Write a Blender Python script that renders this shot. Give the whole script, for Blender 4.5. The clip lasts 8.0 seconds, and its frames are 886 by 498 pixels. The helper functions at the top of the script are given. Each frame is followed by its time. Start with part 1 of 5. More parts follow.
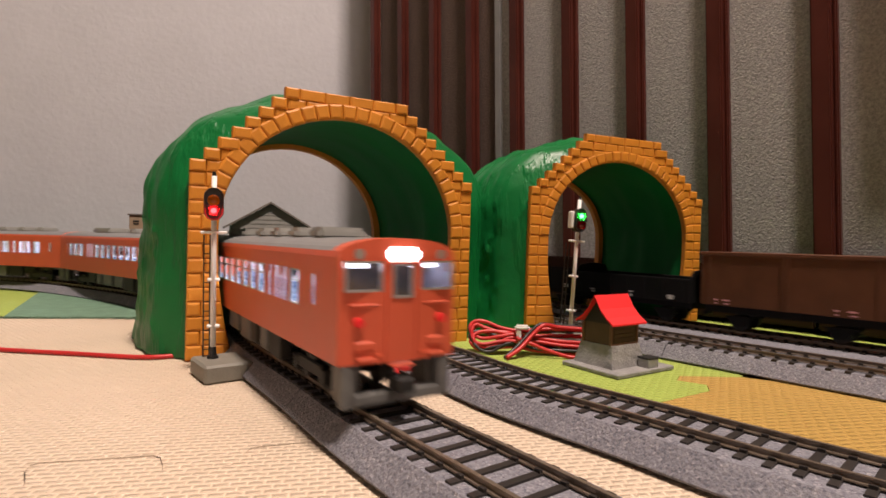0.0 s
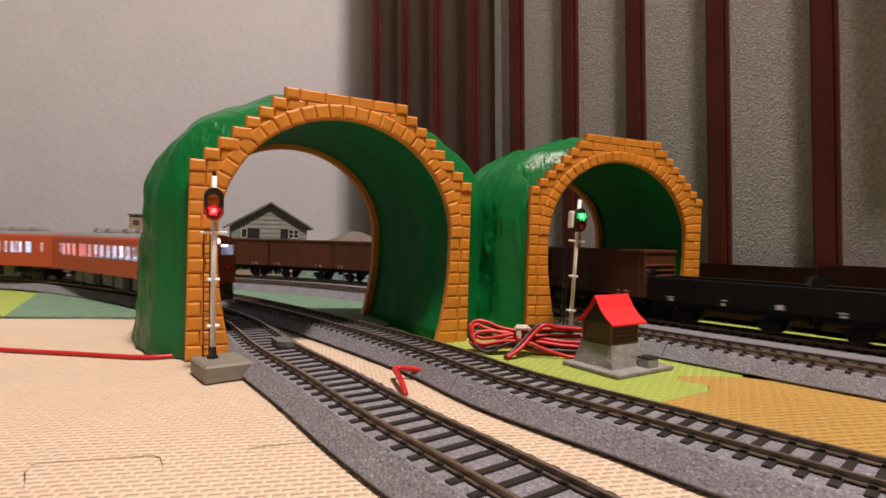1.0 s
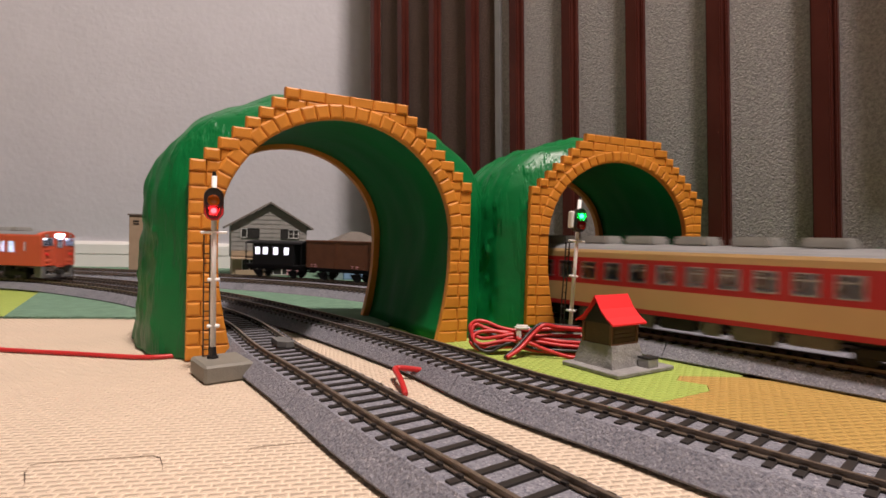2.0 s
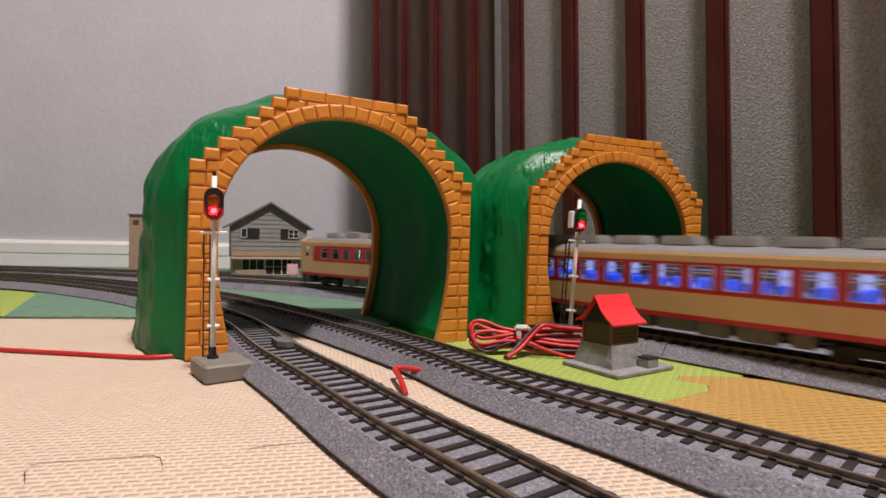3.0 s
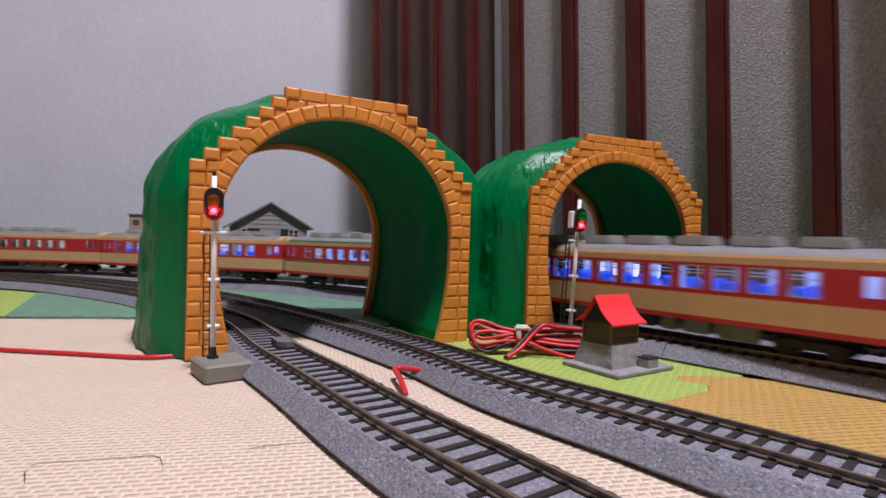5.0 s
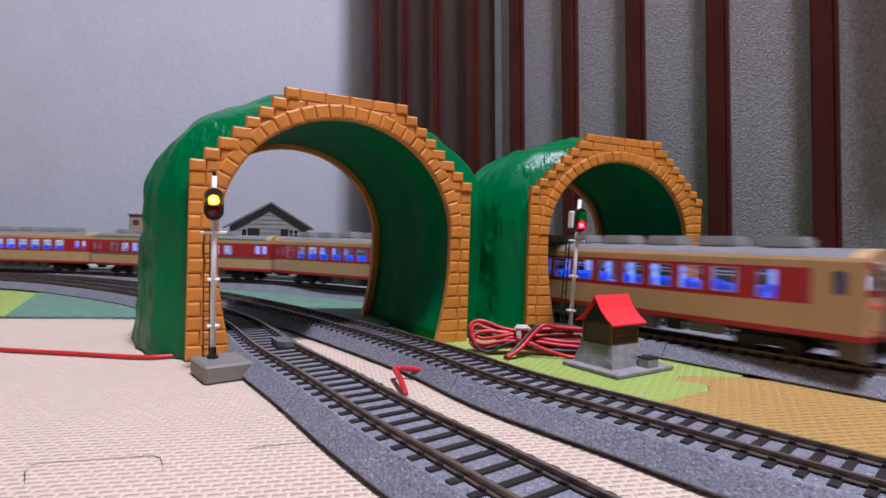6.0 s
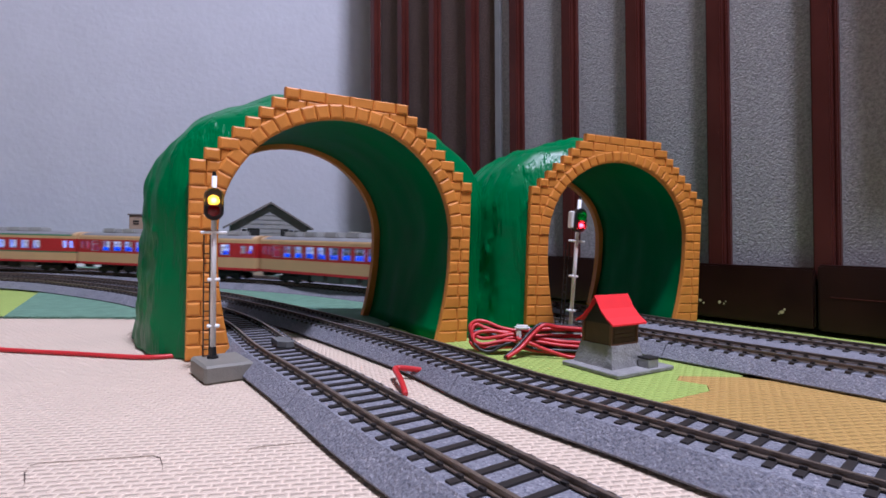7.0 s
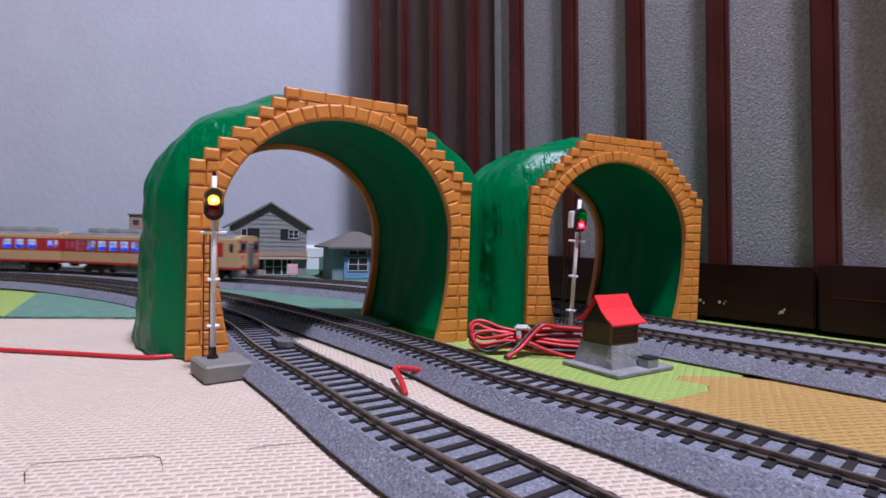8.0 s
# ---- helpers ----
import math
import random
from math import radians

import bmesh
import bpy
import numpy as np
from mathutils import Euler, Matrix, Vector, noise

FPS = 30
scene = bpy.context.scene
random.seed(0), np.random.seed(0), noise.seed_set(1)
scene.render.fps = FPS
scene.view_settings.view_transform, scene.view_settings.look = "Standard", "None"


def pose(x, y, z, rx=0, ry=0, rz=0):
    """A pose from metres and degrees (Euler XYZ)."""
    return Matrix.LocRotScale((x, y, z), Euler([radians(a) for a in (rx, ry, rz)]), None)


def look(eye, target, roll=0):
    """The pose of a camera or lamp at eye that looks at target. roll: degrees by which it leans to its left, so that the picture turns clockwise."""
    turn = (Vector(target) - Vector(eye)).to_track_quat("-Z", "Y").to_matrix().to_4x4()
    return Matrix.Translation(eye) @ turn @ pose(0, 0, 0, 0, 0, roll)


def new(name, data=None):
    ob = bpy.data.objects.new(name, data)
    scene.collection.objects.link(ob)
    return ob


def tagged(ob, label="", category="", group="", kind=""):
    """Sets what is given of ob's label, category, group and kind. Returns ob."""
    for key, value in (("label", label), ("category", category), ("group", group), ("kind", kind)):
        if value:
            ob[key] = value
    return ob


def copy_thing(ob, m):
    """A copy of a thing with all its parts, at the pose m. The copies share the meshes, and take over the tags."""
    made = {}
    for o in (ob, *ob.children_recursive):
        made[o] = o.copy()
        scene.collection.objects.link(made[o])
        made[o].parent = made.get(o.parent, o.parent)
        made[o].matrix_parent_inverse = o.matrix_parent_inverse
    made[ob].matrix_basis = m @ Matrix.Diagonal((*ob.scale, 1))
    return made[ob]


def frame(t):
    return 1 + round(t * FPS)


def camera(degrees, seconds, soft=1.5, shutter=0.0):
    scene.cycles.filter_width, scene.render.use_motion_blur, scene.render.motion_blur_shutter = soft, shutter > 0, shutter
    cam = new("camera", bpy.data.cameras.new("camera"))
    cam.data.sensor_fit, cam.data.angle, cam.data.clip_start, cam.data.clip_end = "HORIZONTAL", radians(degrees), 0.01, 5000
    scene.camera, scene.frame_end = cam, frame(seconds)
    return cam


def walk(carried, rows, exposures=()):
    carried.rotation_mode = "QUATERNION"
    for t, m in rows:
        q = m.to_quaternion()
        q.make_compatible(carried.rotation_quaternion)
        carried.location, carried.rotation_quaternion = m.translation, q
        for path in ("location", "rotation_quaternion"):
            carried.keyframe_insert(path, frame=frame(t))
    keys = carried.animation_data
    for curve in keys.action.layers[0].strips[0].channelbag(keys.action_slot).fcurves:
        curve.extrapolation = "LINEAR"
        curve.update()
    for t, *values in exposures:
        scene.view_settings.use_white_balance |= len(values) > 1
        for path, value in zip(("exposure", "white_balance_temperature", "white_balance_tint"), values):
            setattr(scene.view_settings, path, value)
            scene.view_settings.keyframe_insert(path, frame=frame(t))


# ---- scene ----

# camera: stands still a hand's height above the mats
cam = camera(79.06, 8.0, soft=1.6, shutter=0.5)
EYE = look((0, 0, 0.064), (0, 1, 0.064 - 0.0168), 1.26)
walk(cam, [(0.0, EYE), (8.0, EYE)], exposures=[(0.0, 0.0, 6400, 15), (1.5, 0.0, 6150, 15), (3.5, 0.0, 5550, 14), (4.6, 0.0, 5200, 16), (6.5, 0.0, 4650, 19), (8.0, 0.0, 4550, 20)])

# world and lamps: an evening room under one ceiling lamp
world = bpy.data.worlds.new("world")
scene.world = world
world.use_nodes = True
world.node_tree.nodes["Background"].inputs[0].default_value = (1.0, 0.9, 0.78, 1)
world.node_tree.nodes["Background"].inputs[1].default_value = 0.004
lamp_data = bpy.data.lights.new("ceiling_lamp_light", "AREA")
lamp_data.shape, lamp_data.size, lamp_data.energy, lamp_data.color = "DISK", 0.24, 69, (1.0, 0.83, 0.69)
lamp = new("ceiling_lamp_light", lamp_data)
lamp.matrix_world = look((0.32, -0.25, 2.12), (0.1, 0.1, 0.0))


# ---- materials ----
def mat(name, col, rough=0.5, metal=0.0, var=0.12, vscale=40.0, bump=0.0, bscale=300.0, fine=0.0, fscale=900.0, spec=0.5, coat=0.0):
    m = bpy.data.materials.new(name)
    m.use_nodes = True
    nt = m.node_tree
    b = nt.nodes["Principled BSDF"]
    b.inputs["Roughness"].default_value = rough
    b.inputs["Metallic"].default_value = metal
    b.inputs["Specular IOR Level"].default_value = spec
    b.inputs["Coat Weight"].default_value = coat
    tc = nt.nodes.new("ShaderNodeTexCoord")
    n1 = nt.nodes.new("ShaderNodeTexNoise")
    n1.inputs["Scale"].default_value, n1.inputs["Detail"].default_value = vscale, 4
    n2 = nt.nodes.new("ShaderNodeTexNoise")
    n2.inputs["Scale"].default_value, n2.inputs["Detail"].default_value = fscale, 2
    nt.links.new(tc.outputs["Object"], n1.inputs["Vector"])
    nt.links.new(tc.outputs["Object"], n2.inputs["Vector"])
    add = nt.nodes.new("ShaderNodeMath")
    add.operation = "MULTIPLY_ADD"
    nt.links.new(n2.outputs["Fac"], add.inputs[0])
    add.inputs[1].default_value = fine
    nt.links.new(n1.outputs["Fac"], add.inputs[2])
    sub = nt.nodes.new("ShaderNodeMath")
    sub.operation = "SUBTRACT"
    nt.links.new(add.outputs[0], sub.inputs[0])
    sub.inputs[1].default_value = fine * 0.5
    mix = nt.nodes.new("ShaderNodeMix")
    mix.data_type = "RGBA"
    mix.inputs["A"].default_value = (*[max(0, c * (1 - 2 * var)) for c in col], 1)
    mix.inputs["B"].default_value = (*[min(1, c * (1 + 2 * var)) for c in col], 1)
    nt.links.new(sub.outputs[0], mix.inputs["Factor"])
    nt.links.new(mix.outputs["Result"], b.inputs["Base Color"])
    ro = nt.nodes.new("ShaderNodeMapRange")
    ro.inputs["To Min"].default_value, ro.inputs["To Max"].default_value = max(0.03, rough - 0.08), min(1, rough + 0.08)
    nt.links.new(n1.outputs["Fac"], ro.inputs["Value"])
    nt.links.new(ro.outputs["Result"], b.inputs["Roughness"])
    if bump:
        n3 = nt.nodes.new("ShaderNodeTexNoise")
        n3.inputs["Scale"].default_value, n3.inputs["Detail"].default_value = bscale, 4
        nt.links.new(tc.outputs["Object"], n3.inputs["Vector"])
        bp = nt.nodes.new("ShaderNodeBump")
        bp.inputs["Strength"].default_value, bp.inputs["Distance"].default_value = bump, 0.001
        nt.links.new(n3.outputs["Fac"], bp.inputs["Height"])
        nt.links.new(bp.outputs["Normal"], b.inputs["Normal"])
    return m


def per_piece(m, amount=0.12):
    """Shifts the brightness of each piece a little, by the object's random number."""
    nt = m.node_tree
    b = nt.nodes["Principled BSDF"]
    link = b.inputs["Base Color"].links[0]
    src = link.from_socket
    info = nt.nodes.new("ShaderNodeObjectInfo")
    mr = nt.nodes.new("ShaderNodeMapRange")
    mr.inputs["To Min"].default_value, mr.inputs["To Max"].default_value = 1 - amount, 1 + amount
    nt.links.new(info.outputs["Random"], mr.inputs["Value"])
    hsv = nt.nodes.new("ShaderNodeHueSaturation")
    nt.links.new(mr.outputs["Result"], hsv.inputs["Value"])
    nt.links.new(src, hsv.inputs["Color"])
    nt.links.new(hsv.outputs["Color"], b.inputs["Base Color"])
    return m


def foam(name, col, pad=(0.0044, 0.0026), soft=0.0018):
    """Soft foam with a pressed weave of short raised dashes."""
    m = mat(name, col, rough=0.75, var=0.05, vscale=18, fine=0.2, fscale=500, spec=0.25)
    nt = m.node_tree
    b = nt.nodes["Principled BSDF"]
    tc = nt.nodes.new("ShaderNodeTexCoord")
    mp = nt.nodes.new("ShaderNodeMapping")
    mp.inputs["Rotation"].default_value = (0, 0, radians(-11))
    nt.links.new(tc.outputs["Object"], mp.inputs["Vector"])
    br = nt.nodes.new("ShaderNodeTexBrick")
    br.inputs["Scale"].default_value = 1.0
    br.inputs["Brick Width"].default_value, br.inputs["Row Height"].default_value = pad
    br.inputs["Mortar Size"].default_value, br.inputs["Mortar Smooth"].default_value = soft, 1.0
    nt.links.new(mp.outputs["Vector"], br.inputs["Vector"])
    bp = nt.nodes.new("ShaderNodeBump")
    bp.invert = True
    bp.inputs["Strength"].default_value, bp.inputs["Distance"].default_value = 1.0, 0.0015
    nt.links.new(br.outputs["Fac"], bp.inputs["Height"])
    nt.links.new(bp.outputs["Normal"], b.inputs["Normal"])
    return m


def ballast(name, col):
    """Moulded grey ballast with light and dark specks."""
    m = mat(name, col, rough=0.85, var=0.1, vscale=60, bump=0.9, bscale=900)
    nt = m.node_tree
    b = nt.nodes["Principled BSDF"]
    src = b.inputs["Base Color"].links[0].from_socket
    tc = nt.nodes.new("ShaderNodeTexCoord")
    vo = nt.nodes.new("ShaderNodeTexVoronoi")
    vo.inputs["Scale"].default_value = 1500
    nt.links.new(tc.outputs["Object"], vo.inputs["Vector"])
    sep = nt.nodes.new("ShaderNodeSeparateColor")
    nt.links.new(vo.outputs["Color"], sep.inputs["Color"])
    ramp = nt.nodes.new("ShaderNodeValToRGB")
    e = ramp.color_ramp.elements
    e[0].position, e[0].color = 0.0, (0.6, 0.6, 0.66, 1)
    e[1].position, e[1].color = 1.0, (1.6, 1.55, 1.5, 1)
    mid = e.new(0.25)
    mid.color = (0.9, 0.9, 0.95, 1)
    mid = e.new(0.85)
    mid.color = (1.1, 1.1, 1.1, 1)
    nt.links.new(sep.outputs[0], ramp.inputs["Fac"])
    mx = nt.nodes.new("ShaderNodeMix")
    mx.data_type, mx.blend_type = "RGBA", "MULTIPLY"
    mx.inputs["Factor"].default_value = 1.0
    nt.links.new(src, mx.inputs["A"])
    nt.links.new(ramp.outputs["Color"], mx.inputs["B"])
    nt.links.new(mx.outputs["Result"], b.inputs["Base Color"])
    return m


def streaked(m):
    """Adds upright ripples, as on a moulded rock face."""
    nt = m.node_tree
    b = nt.nodes["Principled BSDF"]
    old = b.inputs["Normal"].links[0].from_node
    tc = nt.nodes.new("ShaderNodeTexCoord")
    mp = nt.nodes.new("ShaderNodeMapping")
    mp.inputs["Scale"].default_value = (110, 110, 24)
    ns = nt.nodes.new("ShaderNodeTexNoise")
    ns.inputs["Scale"].default_value, ns.inputs["Detail"].default_value = 1.0, 3
    nt.links.new(tc.outputs["Object"], mp.inputs["Vector"])
    nt.links.new(mp.outputs["Vector"], ns.inputs["Vector"])
    ramp = nt.nodes.new("ShaderNodeMapRange")
    ramp.inputs["From Min"].default_value, ramp.inputs["From Max"].default_value = 0.52, 0.7
    nt.links.new(ns.outputs["Fac"], ramp.inputs["Value"])
    bp = nt.nodes.new("ShaderNodeBump")
    bp.inputs["Strength"].default_value, bp.inputs["Distance"].default_value = 0.5, 0.0016
    nt.links.new(ramp.outputs["Result"], bp.inputs["Height"])
    nt.links.new(old.outputs["Normal"], bp.inputs["Normal"])
    nt.links.new(bp.outputs["Normal"], b.inputs["Normal"])
    return m


def glow(name, col, strength):
    m = bpy.data.materials.new(name)
    m.use_nodes = True
    b = m.node_tree.nodes["Principled BSDF"]
    b.inputs["Base Color"].default_value = (*col, 1)
    b.inputs["Emission Color"].default_value = (*col, 1)
    b.inputs["Emission Strength"].default_value = strength
    return m


def clear(name, tint=(1, 1, 1), gloss=0.07, milky=0.0):
    """A thin clear or coloured pane: light passes straight through, with a little shine."""
    m = bpy.data.materials.new(name)
    m.use_nodes = True
    nt = m.node_tree
    nt.nodes.remove(nt.nodes["Principled BSDF"])
    t = nt.nodes.new("ShaderNodeBsdfTransparent")
    t.inputs["Color"].default_value = (*tint, 1)
    g = nt.nodes.new("ShaderNodeBsdfGlossy")
    g.inputs["Roughness"].default_value = 0.08
    mx = nt.nodes.new("ShaderNodeMixShader")
    mx.inputs[0].default_value = gloss
    if milky:
        tr = nt.nodes.new("ShaderNodeBsdfTranslucent")
        tr.inputs["Color"].default_value = (*tint, 1)
        both = nt.nodes.new("ShaderNodeMixShader")
        both.inputs[0].default_value = milky
        nt.links.new(t.outputs[0], both.inputs[1])
        nt.links.new(tr.outputs[0], both.inputs[2])
        t = both
    nt.links.new(t.outputs[0], mx.inputs[1])
    nt.links.new(g.outputs[0], mx.inputs[2])
    nt.links.new(mx.outputs[0], nt.nodes["Material Output"].inputs["Surface"])
    return m


M = {
    "cream_foam": foam("cream_foam", (0.72, 0.585, 0.445)),
    "green_foam": foam("green_foam", (0.39, 0.5, 0.105), (0.0052, 0.0032), 0.0020),
    "yellow_foam": foam("yellow_foam", (0.5, 0.315, 0.085), (0.0052, 0.0032), 0.0020),
    "felt": mat("felt", (0.16, 0.27, 0.19), rough=0.95, var=0.15, vscale=90, bump=0.8, bscale=1500, fine=0.6, fscale=1500, spec=0.1),
    "ballast": ballast("ballast", (0.205, 0.205, 0.23)),
    "sleeper": per_piece(mat("sleeper", (0.022, 0.018, 0.016), rough=0.55, var=0.2, vscale=300)),
    "rail": mat("rail", (0.22, 0.175, 0.135), rough=0.42, metal=0.55, var=0.2, vscale=120, fine=0.5, fscale=900),
    "green_plastic": streaked(mat("green_plastic", (0.004, 0.15, 0.036), rough=0.36, var=0.16, vscale=25, bump=0.25, bscale=160, spec=0.28)),
    # the same green with its shine cut, to deepen the shade inside the tunnels
    "green_inside_dulled": mat("green_inside_dulled", (0.004, 0.15, 0.036), rough=0.6, var=0.16, vscale=25, bump=0.2, bscale=160, spec=0.12),
    "orange_plastic": per_piece(mat("orange_plastic", (0.64, 0.245, 0.02), rough=0.5, var=0.06, vscale=90, bump=0.12, bscale=500), 0.06),
    "wallpaper": mat("wallpaper", (0.52, 0.52, 0.56), rough=0.8, var=0.03, vscale=14, bump=0.7, bscale=110, fine=0.6, fscale=60, spec=0.2),
    "carpet": mat("carpet", (0.335, 0.325, 0.325), rough=0.95, var=0.26, vscale=420, bump=1.0, bscale=650, fine=0.8, fscale=1200, spec=0.05),
    "carpet_dark": mat("carpet_dark", (0.12, 0.087, 0.075), rough=0.95, var=0.2, vscale=500, bump=1.0, bscale=420, fine=0.8, fscale=1200, spec=0.05),
    "lacquer": mat("lacquer", (0.07, 0.017, 0.012), rough=0.34, var=0.2, vscale=20, bump=0.1, bscale=200, spec=0.25),
    "lacquer_rail": mat("lacquer_rail", (0.018, 0.006, 0.004), rough=0.36, var=0.35, vscale=25, bump=0.15, bscale=150, spec=0.2),
    "white_paint": mat("white_paint", (0.78, 0.78, 0.76), rough=0.5, var=0.04, vscale=30),
    "unseen_wall_dark": mat("unseen_wall_dark", (0.2, 0.17, 0.14), rough=0.8, var=0.05, vscale=6, spec=0.2),
    "ceiling_paint": mat("ceiling_paint", (0.62, 0.6, 0.56), rough=0.9, var=0.03, vscale=6),
    "white_plastic": mat("white_plastic", (0.78, 0.77, 0.75), rough=0.4, var=0.05, vscale=200),
    "black_plastic": mat("black_plastic", (0.012, 0.012, 0.012), rough=0.35, var=0.2, vscale=200),
    "grey_base": mat("grey_base", (0.2, 0.19, 0.16), rough=0.6, var=0.12, vscale=150, bump=0.2, bscale=900),
    "stone_grey": mat("stone_grey", (0.26, 0.255, 0.25), rough=0.8, var=0.22, vscale=180, bump=0.7, bscale=700),
    "hut_brown": mat("hut_brown", (0.075, 0.04, 0.02), rough=0.6, var=0.2, vscale=200, bump=0.3, bscale=600),
    "hut_trim": mat("hut_trim", (0.16, 0.075, 0.04), rough=0.55, var=0.15, vscale=200),
    "red_roof": mat("red_roof", (0.8, 0.02, 0.022), rough=0.75, var=0.06, vscale=120),
    "wire_red": mat("wire_red", (0.5, 0.02, 0.02), rough=0.4, var=0.1, vscale=80),
    "wire_black": mat("wire_black", (0.02, 0.015, 0.015), rough=0.4, var=0.1, vscale=80),
    "cream_body": mat("cream_body", (0.56, 0.37, 0.17), rough=0.38, var=0.05, vscale=60, spec=0.45),
    "red_body": mat("red_body", (0.42, 0.018, 0.02), rough=0.38, var=0.07, vscale=60),
    "orange_body": mat("orange_body", (0.6, 0.1, 0.045), rough=0.4, var=0.06, vscale=60),
    "roof_grey": mat("roof_grey", (0.2, 0.2, 0.2), rough=0.6, var=0.12, vscale=70),
    "unit_grey": mat("unit_grey", (0.36, 0.36, 0.34), rough=0.6, var=0.1, vscale=90),
    "green_stripe": mat("green_stripe", (0.05, 0.17, 0.07), rough=0.4, var=0.08, vscale=80),
    "seat_dark": mat("seat_dark", (0.1, 0.14, 0.24), rough=0.6, var=0.1, vscale=200),
    "under": mat("under", (0.022, 0.021, 0.02), rough=0.6, var=0.25, vscale=200, spec=0.3),
    "under_grey": mat("under_grey", (0.13, 0.13, 0.125), rough=0.6, var=0.2, vscale=200),
    "freight_brown": mat("freight_brown", (0.1, 0.038, 0.018), rough=0.5, var=0.18, vscale=80, spec=0.3),
    "freight_black": mat("freight_black", (0.006, 0.006, 0.007), rough=0.6, var=0.2, vscale=80, spec=0.2),
    "letter": mat("letter", (0.6, 0.6, 0.58), rough=0.6, var=0.05),
    "seat_blue": mat("seat_blue", (0.04, 0.13, 0.75), rough=0.6, var=0.1, vscale=200),
    "lining": mat("lining", (0.72, 0.72, 0.82), rough=0.6, var=0.05, vscale=80),
    "siding": mat("siding", (0.24, 0.235, 0.22), rough=0.7, var=0.12, vscale=100, bump=0.2, bscale=500),
    "tile_roof": mat("tile_roof", (0.16, 0.14, 0.12), rough=0.7, var=0.15, vscale=150, bump=0.3, bscale=500),
    "blue_wall": mat("blue_wall", (0.2, 0.32, 0.5), rough=0.7, var=0.08, vscale=100),
    "teal_wall": mat("teal_wall", (0.2, 0.27, 0.28), rough=0.7, var=0.08, vscale=100),
    "tan_wall": mat("tan_wall", (0.36, 0.27, 0.18), rough=0.7, var=0.1, vscale=100),
    "pink_sign": mat("pink_sign", (0.7, 0.35, 0.38), rough=0.6, var=0.06, vscale=200),
    "orange_net": mat("orange_net", (0.8, 0.2, 0.04), rough=0.7, var=0.1, vscale=200),
    "paint_chip": mat("paint_chip", (0.45, 0.38, 0.2), rough=0.7, var=0.2, vscale=300),
    "silver": mat("silver", (0.5, 0.5, 0.5), rough=0.35, metal=0.8, var=0.1),
    "glass": clear("glass"),
    "smoky_glass": clear("smoky_glass", (0.45, 0.45, 0.5), 0.1),
    "red_lens": clear("red_lens", (1.0, 0.012, 0.012), 0.05, 0.25),
    "yellow_lens": clear("yellow_lens", (1.0, 0.42, 0.003), 0.05, 0.45),
    "green_lens": clear("green_lens", (0.02, 1.0, 0.07), 0.05, 0.25),
    "bulb": glow("bulb", (1.0, 1.0, 1.0), 40.0),
    "headlight": glow("headlight", (0.92, 0.9, 1.0), 14.0),
    "cabin_light": glow("cabin_light", (0.8, 0.85, 1.0), 3.3),
    "cabin_dim": glow("cabin_dim", (0.95, 0.9, 1.0), 1.5),
    "cabin_white": glow("cabin_white", (0.95, 0.97, 1.0), 9.0),
    "lamp_shade": glow("lamp_shade", (1.0, 0.86, 0.7), 1.0),
}


# ---- shaping helpers ----
def part(name, bm, material, parent=None, label="", smooth=False):
    me = bpy.data.meshes.new(name)
    bmesh.ops.recalc_face_normals(bm, faces=bm.faces)
    for f in bm.faces:
        f.smooth = smooth
    bm.to_mesh(me)
    bm.free()
    for m in material if isinstance(material, (list, tuple)) else [material]:
        me.materials.append(m)
    ob = new(name, me)
    if parent:
        ob.parent = parent
    if label:
        ob["label"] = label
    return ob


def thing(name, label, category, m=None, group="", kind=""):
    ob = new(name)
    ob.empty_display_size = 0.01
    if m is not None:
        ob.matrix_world = m
    return tagged(ob, label, category, group, kind)


def box(bm, lo, hi, bev=0.0, mi=0, xf=None, seg=1):
    """A box from corner to corner, its edges rounded by bev, turned by xf."""
    t = bmesh.new()
    bmesh.ops.create_cube(t, size=1)
    for v in t.verts:
        v.co = Vector([lo[i] + (v.co[i] + 0.5) * (hi[i] - lo[i]) for i in range(3)])
    if bev:
        bmesh.ops.bevel(t, geom=t.edges[:], offset=bev, segments=seg, affect="EDGES")
    put(bm, t, mi, xf)
    return bm


def put(bm, t, mi=0, xf=None):
    made = {}
    for v in t.verts:
        made[v] = bm.verts.new(xf @ v.co if xf is not None else v.co)
    for f in t.faces:
        nf = bm.faces.new([made[v] for v in f.verts])
        nf.material_index = mi
    t.free()


def cyl(bm, a, b, r0, r1=None, n=12, mi=0):
    r1 = r0 if r1 is None else r1
    a, b = Vector(a), Vector(b)
    q = (b - a).to_track_quat("Z", "Y")
    ra = [bm.verts.new(a + q @ Vector((r0 * math.cos(2 * math.pi * i / n), r0 * math.sin(2 * math.pi * i / n), 0))) for i in range(n)]
    rb = [bm.verts.new(b + q @ Vector((r1 * math.cos(2 * math.pi * i / n), r1 * math.sin(2 * math.pi * i / n), 0))) for i in range(n)]
    fs = [bm.faces.new((ra[i], ra[(i + 1) % n], rb[(i + 1) % n], rb[i])) for i in range(n)]
    fs += [bm.faces.new(ra[::-1]), bm.faces.new(rb)]
    for f in fs:
        f.material_index = mi
    return bm


